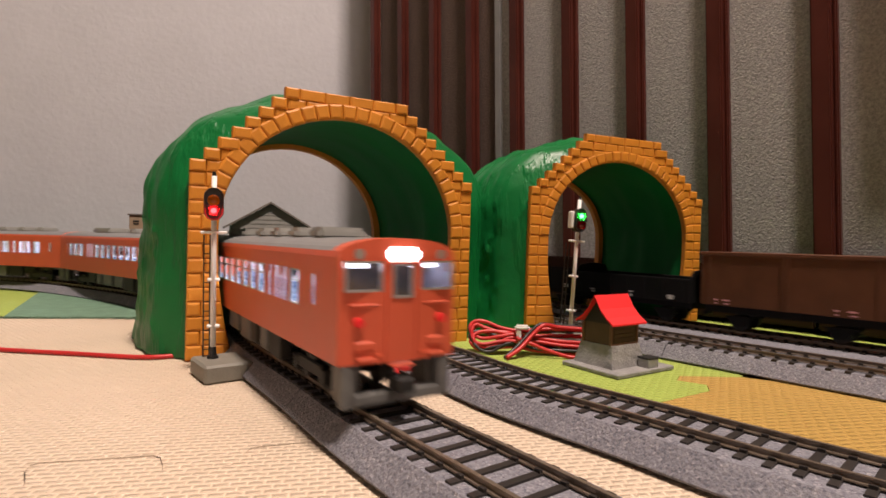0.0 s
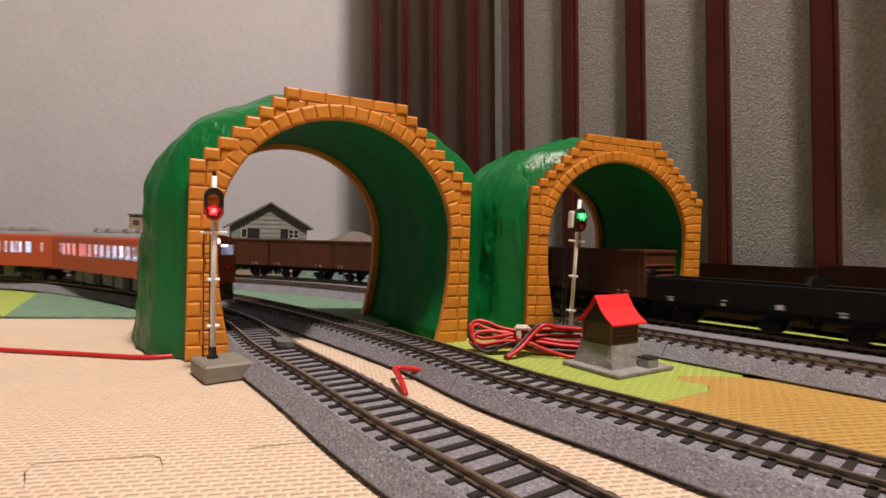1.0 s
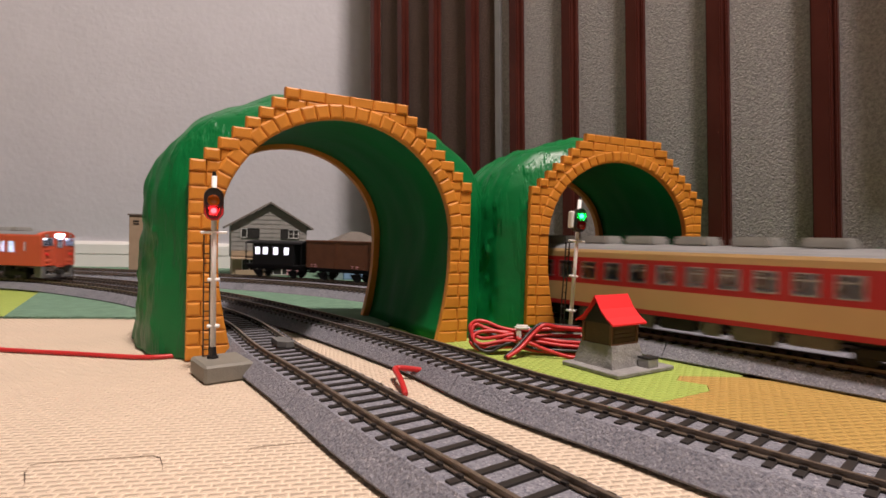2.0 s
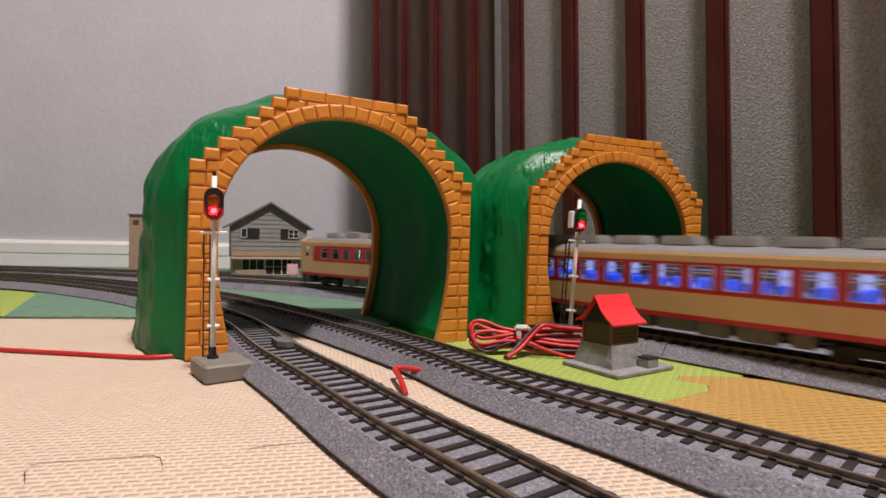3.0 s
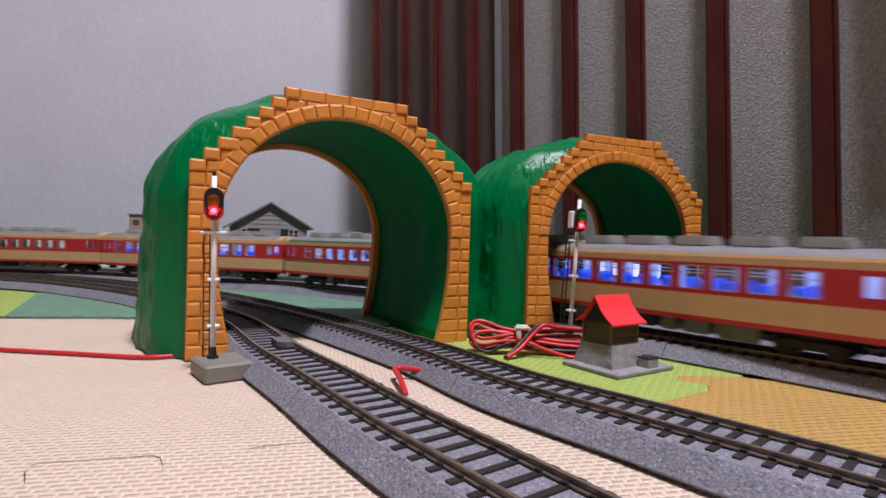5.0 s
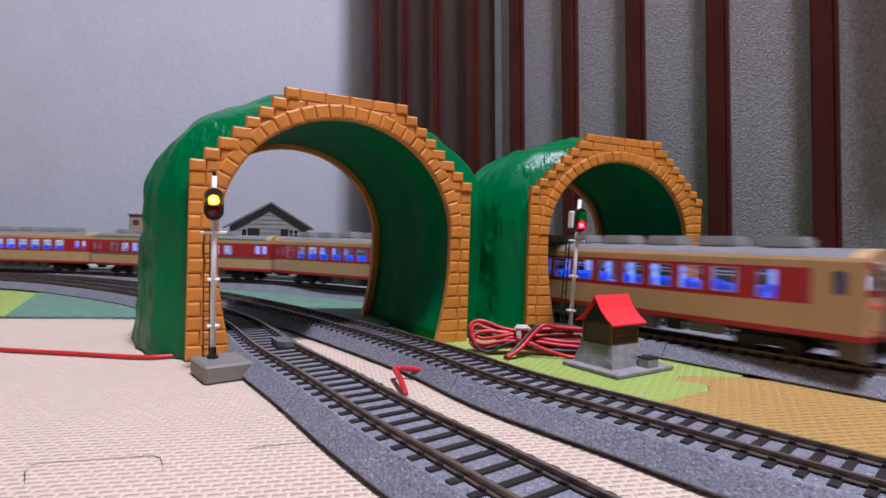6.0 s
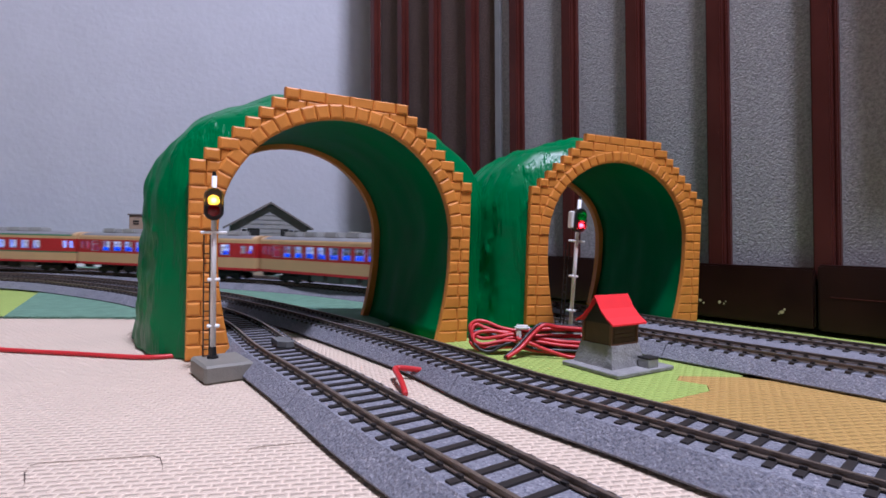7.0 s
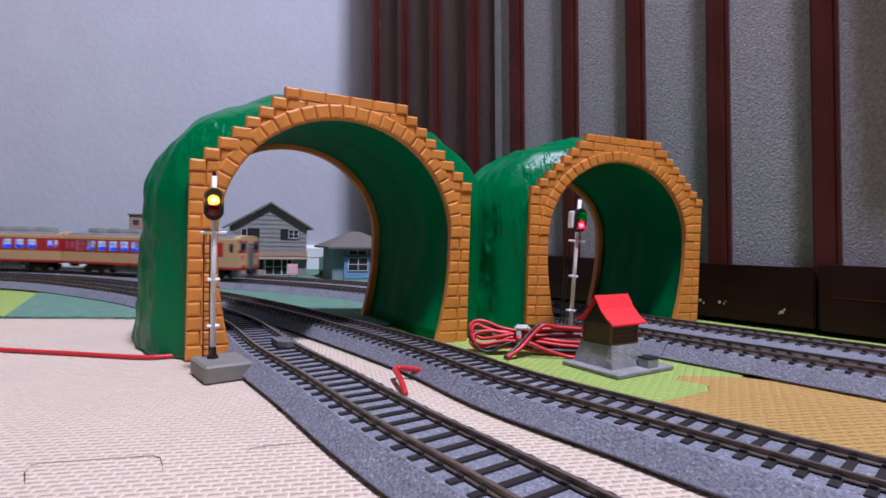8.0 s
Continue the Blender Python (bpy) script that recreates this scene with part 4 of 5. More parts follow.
house = two_storey(pose(-0.275, 0.852, 0.001, 0, 0, 24))
house.scale = (1.02, 0.97, 0.965)
bm = bmesh.new()
box(bm, (-0.008, -0.0006, 0.004), (0.008, 0.0006, 0.021), 0.0003)
sg = thing("signboard", "small pink standing signboard", "signboard", pose(-0.232, 0.829, 0.001, -6, 0, 15))
board = part("board", bm, M["pink_sign"], sg)
for x in (-0.006, 0.006):
    bm = bmesh.new()
    box(bm, (x - 0.0006, -0.0006, 0.0), (x + 0.0006, 0.0006, 0.005))
    part("leg", bm, M["under"], sg)
for i in range(3):
    bm = bmesh.new()
    box(bm, (-0.005, -0.0009, 0.008 + i * 0.004), (0.005, -0.0006, 0.0095 + i * 0.004))
    part("lettering_bar", bm, M["letter"], board)


def blue_house(m):
    top = thing("model_house", "small blue single-storey model house with a hipped grey roof", "model house", m, group="model houses")
    bm = bmesh.new()
    box(bm, (-0.034, 0.0, 0.0), (0.05, 0.06, 0.048))
    body = part("wall", bm, M["teal_wall"], top, "grey-teal wall")
    bm = bmesh.new()
    box(bm, (-0.018, -0.006, 0.0), (0.026, 0.0, 0.036))
    bay = part("bay", bm, M["blue_wall"], top, "light blue clapboard bay")
    for i in range(7):
        z = 0.002 + i * 0.0048
        bm = bmesh.new()
        box(bm, (-0.0182, -0.0068, z), (0.0262, -0.006, z + 0.0044), 0.0003)
        part("clapboard", bm, M["blue_wall"], bay)
    window_unit(top, -0.012, 0.018, 0.014, 0.033, -0.0072, 2, 2)
    window_unit(top, -0.010, 0.018, 0.0375, 0.0445, -0.0008, 2, 1)
    bm = bmesh.new()
    lo = [(-0.046, -0.018), (0.062, -0.018), (0.062, 0.072), (-0.046, 0.072)]
    a = [bm.verts.new((x, y, 0.047)) for x, y in lo]
    b = [bm.verts.new((x, y, 0.0495)) for x, y in lo]
    c = [bm.verts.new((0.0, 0.026, 0.073)), bm.verts.new((0.016, 0.026, 0.073))]
    bm.faces.new(a[::-1])
    for i in range(4):
        bm.faces.new((a[i], a[(i + 1) % 4], b[(i + 1) % 4], b[i]))
    bm.faces.new((b[0], b[1], c[1], c[0]))
    bm.faces.new((b[1], b[2], c[1]))
    bm.faces.new((b[2], b[3], c[0], c[1]))
    bm.faces.new((b[3], b[0], c[0]))
    part("roof", bm, M["tile_roof"], top, "hipped grey-brown roof")
    bm = bmesh.new()
    box(bm, (0.026, -0.012, 0.0), (0.05, 0.0, 0.003))
    part("porch_step", bm, M["stone_grey"], top)
    bm = bmesh.new()
    box(bm, (0.029, -0.001, 0.003), (0.044, 0.0, 0.032))
    part("door", bm, M["hut_brown"], top, "brown door")
    return top


blue_house(pose(-0.1335, 0.815, 0.001, 0, 0, 26))
bm = bmesh.new()
box(bm, (-0.02, 0.0, 0.0), (0.012, 0.04, 0.030), 0.0006)
hedge = thing("green_block", "plain green block behind the houses", "model hedge", pose(-0.185, 0.89, 0.001, 0, 0, 5))
part("block", bm, M["felt"], hedge)

kiosk = thing("model_tower", "narrow tan model building with a sign plate", "model building", pose(-0.447, 0.80, 0.001, 0, 0, 8))
bm = bmesh.new()
box(bm, (-0.02, 0.0, 0.0), (0.012, 0.025, 0.0905), 0.0006)
part("wall", bm, M["tan_wall"], kiosk)
bm = bmesh.new()
box(bm, (-0.022, -0.002, 0.0895), (0.014, 0.027, 0.092), 0.0005)
part("roof", bm, M["tile_roof"], kiosk)
bm = bmesh.new()
for i in range(2):
    box(bm, (-0.014, -0.0007, 0.08 - i * 0.004), (-0.006, 0.0, 0.082 - i * 0.004))
part("lettering_bar", bm, M["under"], kiosk)


# ---- wires ----
def wire(label, runs):
    top = thing("electric_wire", label, "wire")
    for name, pts, r in runs:
        ln = smooth_line3(pts)
        part("strand", tube(bmesh.new(), ln, r), M[name], top, "black insulated strand" if name == "wire_black" else "red insulated strand", smooth=True)
    return top


def smooth_line3(pts, n=8):
    c = [Vector(p) for p in pts]
    c = [2 * c[0] - c[1]] + c + [2 * c[-1] - c[-2]]
    out = []
    for i in range(1, len(c) - 2):
        p0, p1, p2, p3 = c[i - 1:i + 3]
        for k in range(n):
            t = k / n
            out.append(0.5 * ((2 * p1) + (p2 - p0) * t + (2 * p0 - 5 * p1 + 4 * p2 - p3) * t * t + (3 * p1 - p0 - 3 * p2 + p3) * t**3))
    out.append(c[-2])
    return out


wire("red lead lying straight across the cream mat", [
    ("wire_red", [(-0.42, 0.305, 0.0015), (-0.30, 0.294, 0.0014), (-0.231, 0.281, 0.0014), (-0.19, 0.2755, 0.0014), (-0.151, 0.2705, 0.0014), (-0.135, 0.276, 0.0014)], 0.0012),
    ("wire_black", [(-0.42, 0.308, 0.001), (-0.30, 0.2975, 0.001), (-0.231, 0.2838, 0.001), (-0.2, 0.279, 0.001), (-0.19, 0.2782, 0.001), (-0.151, 0.2735, 0.001), (-0.135, 0.279, 0.001)], 0.0007)])
wire("short red wire loop between the two track beds", [
    ("wire_black", [(-0.001, 0.2403, 0.0034), (0.002, 0.2397, 0.0031), (0.005, 0.2391, 0.0028)], 0.0017),
    ("wire_red", [(-0.0140, 0.2165, 0.0012), (-0.0150, 0.2205, 0.0028), (-0.0175, 0.230, 0.0046), (-0.0205, 0.2415, 0.005), (-0.0195, 0.2445, 0.005), (-0.016, 0.2445, 0.005), (-0.008, 0.2425, 0.0046), (-0.002, 0.2405, 0.0036), (0.003, 0.2395, 0.003)], 0.0013)])
rw = random.Random(5)


def coil(dy, dz, wob):
    """One turn of the tied bundle: in from the hut, round the loop at the tunnel's foot and back through the tie."""
    pts = [(0.092, 0.306, 0.0125), (0.080, 0.308, 0.0135), (0.065, 0.308, 0.0140), (0.053, 0.308, 0.0135), (0.0436, 0.3075, 0.0128), (0.034, 0.3085, 0.0145), (0.0256, 0.309, 0.0172), (0.020, 0.309, 0.0178),
           (0.0166, 0.308, 0.0152), (0.0178, 0.306, 0.0110), (0.0235, 0.3045, 0.0086), (0.033, 0.304, 0.0098), (0.0425, 0.304, 0.0112), (0.054, 0.303, 0.0098), (0.067, 0.302, 0.0085), (0.080, 0.302, 0.0075), (0.090, 0.302, 0.0065)]
    return [(x + rw.uniform(-wob, wob), y + dy + rw.uniform(-wob, wob), max(0.0014, z + dz + rw.uniform(-wob, wob))) for x, y, z in pts]


runs = [("wire_red", coil(0.0, 0.0, 0.0003), 0.0011), ("wire_black", coil(0.0012, -0.0008, 0.0008), 0.0009), ("wire_red", coil(-0.0022, -0.0026, 0.0009), 0.0011), ("wire_red", coil(0.001, -0.0042, 0.0011), 0.0011),
        ("wire_black", coil(-0.003, -0.005, 0.0009), 0.0009), ("wire_red", coil(-0.0015, -0.0064, 0.0011), 0.0011)]
runs.append(("wire_red", [(0.076, 0.302, 0.0045), (0.0657, 0.303, 0.0062), (0.0576, 0.304, 0.0072), (0.048, 0.304, 0.0086), (0.040, 0.304, 0.0094), (0.0335, 0.303, 0.0070), (0.0272, 0.302, 0.0040), (0.0223, 0.302, 0.0046), (0.0185, 0.303, 0.0078), (0.0195, 0.305, 0.0110), (0.027, 0.306, 0.0125), (0.040, 0.306, 0.0118)], 0.0011))
runs.append(("wire_black", [(0.078, 0.303, 0.0030), (0.066, 0.302, 0.0040), (0.056, 0.302, 0.0052), (0.045, 0.302, 0.0078), (0.036, 0.301, 0.0060), (0.0285, 0.300, 0.0022), (0.0225, 0.300, 0.0028), (0.0185, 0.302, 0.0062)], 0.0009))
runs.append(("wire_red", [(0.080, 0.304, 0.0150), (0.066, 0.303, 0.0160), (0.0575, 0.301, 0.0172), (0.0505, 0.298, 0.0118), (0.0437, 0.2935, 0.0056), (0.0357, 0.288, 0.0013)], 0.0012))
runs.append(("wire_black", [(0.079, 0.305, 0.0160), (0.064, 0.304, 0.0172), (0.0555, 0.302, 0.0176), (0.0488, 0.299, 0.0126), (0.0420, 0.2945, 0.0064), (0.0345, 0.2892, 0.0011)], 0.0009))
runs.append(("wire_red", [(0.042, 0.300, 0.0100), (0.0495, 0.2965, 0.0078), (0.058, 0.2955, 0.0046), (0.070, 0.2943, 0.0013), (0.078, 0.293, 0.0013)], 0.0011))
bundle = wire("coiled bundle of red and black wires on the green mat", runs)
bm = bmesh.new()
box(bm, (0.0425, 0.300, 0.0035), (0.0450, 0.3105, 0.0150), 0.0010, seg=2)
box(bm, (0.0415, 0.3005, 0.0143), (0.0500, 0.306, 0.0168), 0.0010, seg=2)
part("cable_tie", bm, M["white_plastic"], bundle, "white cable tie")

# orange netting hung at the edge of the panelled side
bm = bmesh.new()
for i in range(14):
    a = i * 0.0045
    tube(bm, [on_panel(-0.1165 - a, 0.02, 0.18 + 0.002 * math.sin(i)), on_panel(-0.1135 - a, 0.021, 0.23), on_panel(-0.1095 - a, 0.02, 0.5)], 0.0006, 5)
for j in range(60):
    z = 0.182 + j * 0.0052
    tube(bm, [on_panel(-0.116 + 0.02 * (z - 0.18), 0.0205, z), on_panel(-0.147, 0.0205, z + 0.001), on_panel(-0.175, 0.0205, z)], 0.0006, 5)
tagged(part("orange_net", bm, M["orange_net"]), "orange mesh netting hung against the wall panel", "netting")

# buffer block lying in the near track
bm = bmesh.new()
prism(bm, [(-0.0085, -0.003), (0.004, -0.004), (0.0085, -0.001), (0.0085, 0.003), (-0.004, 0.004), (-0.0085, 0.002)], 0.0, 0.0027)
clip = part("track_sensor", bm, M["under_grey"])
clip.matrix_world = pose(-0.0793, 0.268, BED_TOP + 0.0010, 0, 0, -55)
tagged(clip, "grey plastic sensor block lying between the rails", "track sensor")


# ---- trains ----
def bogie(parent, x, wheel=0.0052, base=0.0135, spread=0.026):
    bm = bmesh.new()
    for y in (-0.0105, 0.0105):
        box(bm, (-spread / 2, y - 0.0012, wheel * 0.7), (spread / 2, y + 0.0012, wheel * 1.55), 0.0006)
        for e in (-1, 1):
            box(bm, (e * base - 0.0022, y - 0.0016, wheel * 0.45), (e * base + 0.0022, y + 0.0016, wheel * 1.4), 0.0004) if spread > 0.02 else None
    box(bm, (-0.004, -0.011, wheel * 0.8), (0.004, 0.011, wheel * 1.9), 0.0005)
    for v in bm.verts:
        v.co.x += x
    b = part("bogie", bm, M["under"], parent, "dark grey bogie")
    for e in (-1, 1):
        bm = bmesh.new()
        for y in (-0.0083, 0.0083):
            cyl(bm, (x + e * base * 0.75, y - 0.0012, wheel), (x + e * base * 0.75, y + 0.0012, wheel), wheel, wheel, 16)
        cyl(bm, (x + e * base * 0.75, -0.0083, wheel), (x + e * base * 0.75, 0.0083, wheel), 0.0011, 0.0011, 8)
        part("wheelset", bm, M["under"], b, "dark metal wheelset")
    return b


def railcar(label, group, length, bands, wins, roof_mat, lit, cab, cab_mats, coolers, seed, seats=0.36, plain_end=None, seat_mat="seat_blue"):
    """A model railcar along x, rails at z = 0. bands: (z0, z1, material) up the side; wins: (x0, x1, z0, z1) openings; cab: ends (+1, -1) with a driver's cab."""
    top = thing("model_railcar", label, "model railcar", group=group)
    hw, L = 0.0178, length / 2
    zs = sorted({b[0] for b in bands} | {b[1] for b in bands} | {w[2] for w in wins} | {w[3] for w in wins})
    xs = sorted({-L, L} | {w[0] for w in wins} | {w[1] for w in wins} | {e * (L - 0.021) for e in cab})
    mats = []
    for b in bands:
        if M[b[2]] not in mats:
            mats.append(M[b[2]])
    for sg in (-1, 1):
        bm = bmesh.new()
        grid = {}

        def vert(x, y, z):
            key = (round(x, 6), round(y, 6), round(z, 6))
            if key not in grid:
                grid[key] = bm.verts.new((x, y, z))
            return grid[key]
        y0, y1 = sg * hw, sg * (hw - 0.0003)
        for xa, xb in zip(xs, xs[1:]):
            for za, zb in zip(zs, zs[1:]):
                xc, zc = (xa + xb) / 2, (za + zb) / 2
                if any(w[0] < xc < w[1] and w[2] < zc < w[3] for w in wins):
                    continue
                mi = next((mats.index(M[b[2]]) for b in bands if b[0] < zc < b[1]), 0)
                if plain_end and zc > bands[0][1] and any(e * xc > L - 0.021 for e in cab):
                    mi = mats.index(M[plain_end])
                bm.faces.new([vert(x, y0, z) for x, z in ((xa, za), (xb, za), (xb, zb), (xa, zb))]).material_index = mi
        for x0, x1, z0, z1 in wins:
            mi = next((mats.index(M[b[2]]) for b in bands if b[0] < (z0 + z1) / 2 < b[1]), 0)
            c = ((x0, z0), (x1, z0), (x1, z1), (x0, z1))
            for (xa, za), (xb, zb) in zip(c, c[1:] + c[:1]):
                bm.faces.new((vert(xa, y0, za), vert(xb, y0, zb), vert(xb, y1, zb), vert(xa, y1, za))).material_index = mi
        sidep = part("body_side", bm, mats, top)
        for x0, x1, z0, z1 in wins:
            y = sg * (hw - 0.00015)
            bm = bmesh.new()
            bm.faces.new([bm.verts.new(p) for p in ((x0, y, z0), (x1, y, z0), (x1, y, z1), (x0, y, z1))])
            p = part("window_pane", bm, M["glass"], sidep, "clear window pane")
            p.visible_shadow = False
        for x0, x1, z0, z1 in wins:
            if x1 - x0 > 0.009:
                bm = bmesh.new()
                zm = z0 + (z1 - z0) * 0.68
                box(bm, (x0, min(sg * (hw - 0.0005), sg * (hw - 0.0001)), zm - 0.0003), (x1, max(sg * (hw - 0.0005), sg * (hw - 0.0001)), zm + 0.0003))
                for q in ((x0, x0 + 0.0005, z0, z1), (x1 - 0.0005, x1, z0, z1), (x0, x1, z0, z0 + 0.0005), (x0, x1, z1 - 0.0005, z1)):
                    box(bm, (q[0], min(sg * (hw - 0.0006), sg * (hw + 0.0001)), q[2]), (q[1], max(sg * (hw - 0.0006), sg * (hw + 0.0001)), q[3]))
                part("window_frame", bm, M["silver"], sidep, "thin silver window frame")
    z0, z1 = min(b[0] for b in bands), max(b[1] for b in bands)
    # roof, with rounded shoulders
    bm = bmesh.new()
    prof = [(hw * math.cos(a) if abs(math.cos(a)) > 1e-6 else 0, z1 + 0.0052 * math.sin(a) ** 0.8) for a in np.linspace(0, math.pi, 15)]
    ra = [bm.verts.new((-L, u, z)) for u, z in prof]
    rb = [bm.verts.new((L, u, z)) for u, z in prof]
    for i in range(len(prof) - 1):
        f = bm.faces.new((ra[i], ra[i + 1], rb[i + 1], rb[i]))
        f.material_index = 1 if i in (0, len(prof) - 2) else 0
    bm.faces.new(ra)
    bm.faces.new(rb[::-1])
    bm.faces.new((ra[0], ra[-1], rb[-1], rb[0]))
    part("roof", bm, [roof_mat, mats[-1]], top, "grey roof", smooth=False)
    for x, lx, hz in coolers:
        bm = bmesh.new()
        box(bm, (x - lx / 2, -0.0085, z1 + 0.0042), (x + lx / 2, 0.0085, z1 + 0.0042 + hz), 0.0013, seg=2)
        part("roof_unit", bm, M["unit_grey"], top, "pale grey rooftop unit")
    # underframe
    bm = bmesh.new()
    box(bm, (-L + 0.003, -0.0145, z0 - 0.001), (L - 0.003, 0.0145, z0 + 0.002))
    part("underframe", bm, M["under"], top)
    rnd = random.Random(seed)
    x = -L + 0.062
    while x < L - 0.07:
        w = rnd.uniform(0.008, 0.022)
        bm = bmesh.new()
        for sg in (-1, 1):
            bm = box(bmesh.new(), (x, sg * 0.0145 - 0.003, 0.0035 + rnd.uniform(0, 0.002)), (x + w, sg * 0.0145 + 0.001, z0), 0.0005)
            part("equipment_box", bm, M["under_grey"] if rnd.random() < 0.65 else M["under"], top, "grey underfloor box")
        x += w + rnd.uniform(0.002, 0.006)
    for e in (-1, 1):
        bogie(top, e * (L - 0.042))
        bm = bmesh.new()
        box(bm, (e * L - 0.002 if e > 0 else -L - 0.006, -0.0025, 0.006), (e * L + 0.006 if e > 0 else -L + 0.002, 0.0025, 0.010), 0.0006)
        part("coupler", bm, M["under"], top, "black coupler")
    # inside: floor, light strip and blue seats
    wz0, wz1 = min(w[2] for w in wins), max(w[3] for w in wins)
    bm = bmesh.new()
    box(bm, (-L + 0.002, -0.0162, z0 + 0.003), (L - 0.002, 0.0162, z0 + 0.004))
    box(bm, (-L + 0.002, -0.0164, z1 - 0.0006), (L - 0.002, 0.0164, z1 - 0.0002))
    for sg in (-1, 1):
        box(bm, (-L + 0.004, sg * 0.0172 - 0.0001, z0 + 0.004), (L - 0.004, sg * 0.0172 + 0.0001, wz0 - 0.0003))
        box(bm, (-L + 0.004, sg * 0.0172 - 0.0001, wz1 + 0.0003), (L - 0.004, sg * 0.0172 + 0.0001, z1 - 0.0006))
    for sg in (-1, 1):
        y = sg * (hw - 0.0006)
        for xa, xb in zip(xs, xs[1:]):
            if any(w[0] - 1e-6 < (xa + xb) / 2 < w[1] + 1e-6 for w in wins):
                continue
            box(bm, (xa, y - 0.0001, wz0 - 0.0003), (xb, y + 0.0001, wz1 + 0.0003))
    part("lining", bm, M["lining"], top, "pale interior lining")
    # partition added to keep the lit seats from brightening the windscreen
    for e in cab:
        bm = bmesh.new()
        box(bm, (e * (L - 0.022) - 0.0003, -0.0163, z0 + 0.004), (e * (L - 0.022) + 0.0003, 0.0163, z1 - 0.0006))
        part("partition", bm, M["under_grey"], top, "grey cab partition, added to block the cabin light")
        bm = bmesh.new()
        box(bm, (e * (L - 0.013) - 0.003, -0.015, z0 + 0.004), (e * (L - 0.013) + 0.003, -0.005, 0.0285), 0.0008)
        part("driver_desk", bm, M["under"], top, "dark driver's desk")
    if lit:
        bm = bmesh.new()
        box(bm, (-L + (0.024 if -1 in cab else 0.006), -0.006, z1 - 0.0016), (L - (0.024 if 1 in cab else 0.006), 0.006, z1 - 0.0008))
        part("light_strip", bm, M["cabin_white"] if lit == 2 else M["cabin_light"], top, "white interior light strip")
    low = seats
    x = -L + 0.03
    while x < L - 0.03:
        bm = bmesh.new()
        for sg in (-1, 1):
            box(bm, (x, sg * 0.0095 - 0.0055, z0 + 0.004), (x + 0.003, sg * 0.0095 + 0.0055, wz0 + (wz1 - wz0) * low), 0.0006)
            box(bm, (x - 0.005, sg * 0.0095 - 0.0055, z0 + 0.004), (x + 0.008, sg * 0.0095 + 0.0055, wz0 - 0.003), 0.0006)
        part("seat_row", bm, M[seat_mat], top, "blue seats" if seat_mat == "seat_blue" else "dull blue-grey seats")
        x += 0.0158
    # ends
    for e in (-1, 1):
        is_cab = e in cab
        bm = bmesh.new()
        n = 12
        lift = 0.0018 if seat_mat == "seat_dark" else 0.0
        holes = [(-0.0165, -0.0058, 0.0308 + lift, 0.0388 + lift), (0.0058, 0.0165, 0.0308 + lift, 0.0388 + lift), (-0.0032, 0.0032, 0.0290 + lift, 0.0382 + lift)] if is_cab else []
        ycut = sorted({-hw, hw, -0.013, 0.013} | {h[0] for h in holes} | {h[1] for h in holes})
        zcut = sorted(set(zs) | {h[2] for h in holes} | {h[3] for h in holes} | ({0.0282} if is_cab else set()))
        bow = 0.0022 if is_cab else 0.0002

        def bx(y):
            return e * (L + bow * (1 - (y / hw) ** 2))
        g2 = {}

        def v2(y, z):
            key = (round(y, 6), round(z, 6))
            if key not in g2:
                g2[key] = bm.verts.new((bx(y), y, z))
            return g2[key]
        for ya, yb in zip(ycut, ycut[1:]):
            for za, zb in zip(zcut, zcut[1:]):
                yc, zc = (ya + yb) / 2, (za + zb) / 2
                if any(h[0] < yc < h[1] and h[2] < zc < h[3] for h in holes):
                    continue
                if is_cab:
                    mi = cab_mats(yc, zc)
                    if mi not in mats:
                        mats.append(mi)
                    mi = mats.index(mi)
                else:
                    mi = next((mats.index(M[b[2]]) for b in bands if b[0] < zc < b[1]), 0)
                bm.faces.new((v2(ya, za), v2(yb, za), v2(yb, zb), v2(ya, zb))).material_index = mi
        top_mat = cab_mats(0.01, z1 + 0.001) if is_cab else M[bands[-1][2]]
        top_mi = mats.index(top_mat)
        # domed brow above the end
        arc = [(hw * math.cos(a), z1 + 0.0052 * math.sin(a) ** 0.8) for a in np.linspace(0, math.pi, 15)]
        br = [bm.verts.new((bx(u) if abs(u) < hw else e * L, u, z)) for u, z in arc]
        brow = [bm.verts.new((bx(u), u, z1)) for u, z in arc]
        for i in range(len(arc) - 1):
            bm.faces.new((br[i], br[i + 1], brow[i + 1], brow[i])).material_index = top_mi
        ra = [bm.verts.new((e * (L - 0.006), u, z + 0.0001)) for u, z in arc]
        for i in range(len(arc) - 1):
            bm.faces.new((br[i], br[i + 1], ra[i + 1], ra[i])).material_index = top_mi
        end = part("cab_front" if is_cab else "end_wall", bm, mats, top)
        if is_cab:
            bm = bmesh.new()
            for a, b, za, zb in holes:
                bm.faces.new([bm.verts.new((bx((a + b) / 2) - e * 0.0006, y, z)) for y, z in ((a, za), (b, za), (b, zb), (a, zb))])
            p = part("windscreen", bm, M["smoky_glass"], end, "dark windscreen panes")
            p.visible_shadow = False
            bm = bmesh.new()
            for a, b, za, zb in holes:
                xx = bx((a + b) / 2)
                for q in ((a, a + 0.0006, za, zb), (b - 0.0006, b, za, zb), (a, b, za, za + 0.0006), (a, b, zb - 0.0006, zb)):
                    box(bm, (min(xx - e * 0.0008, xx + e * 0.0003), q[0], q[2]), (max(xx - e * 0.0008, xx + e * 0.0003), q[1], q[3]))
            part("window_frame", bm, M["silver"], end)
            bm = bmesh.new()
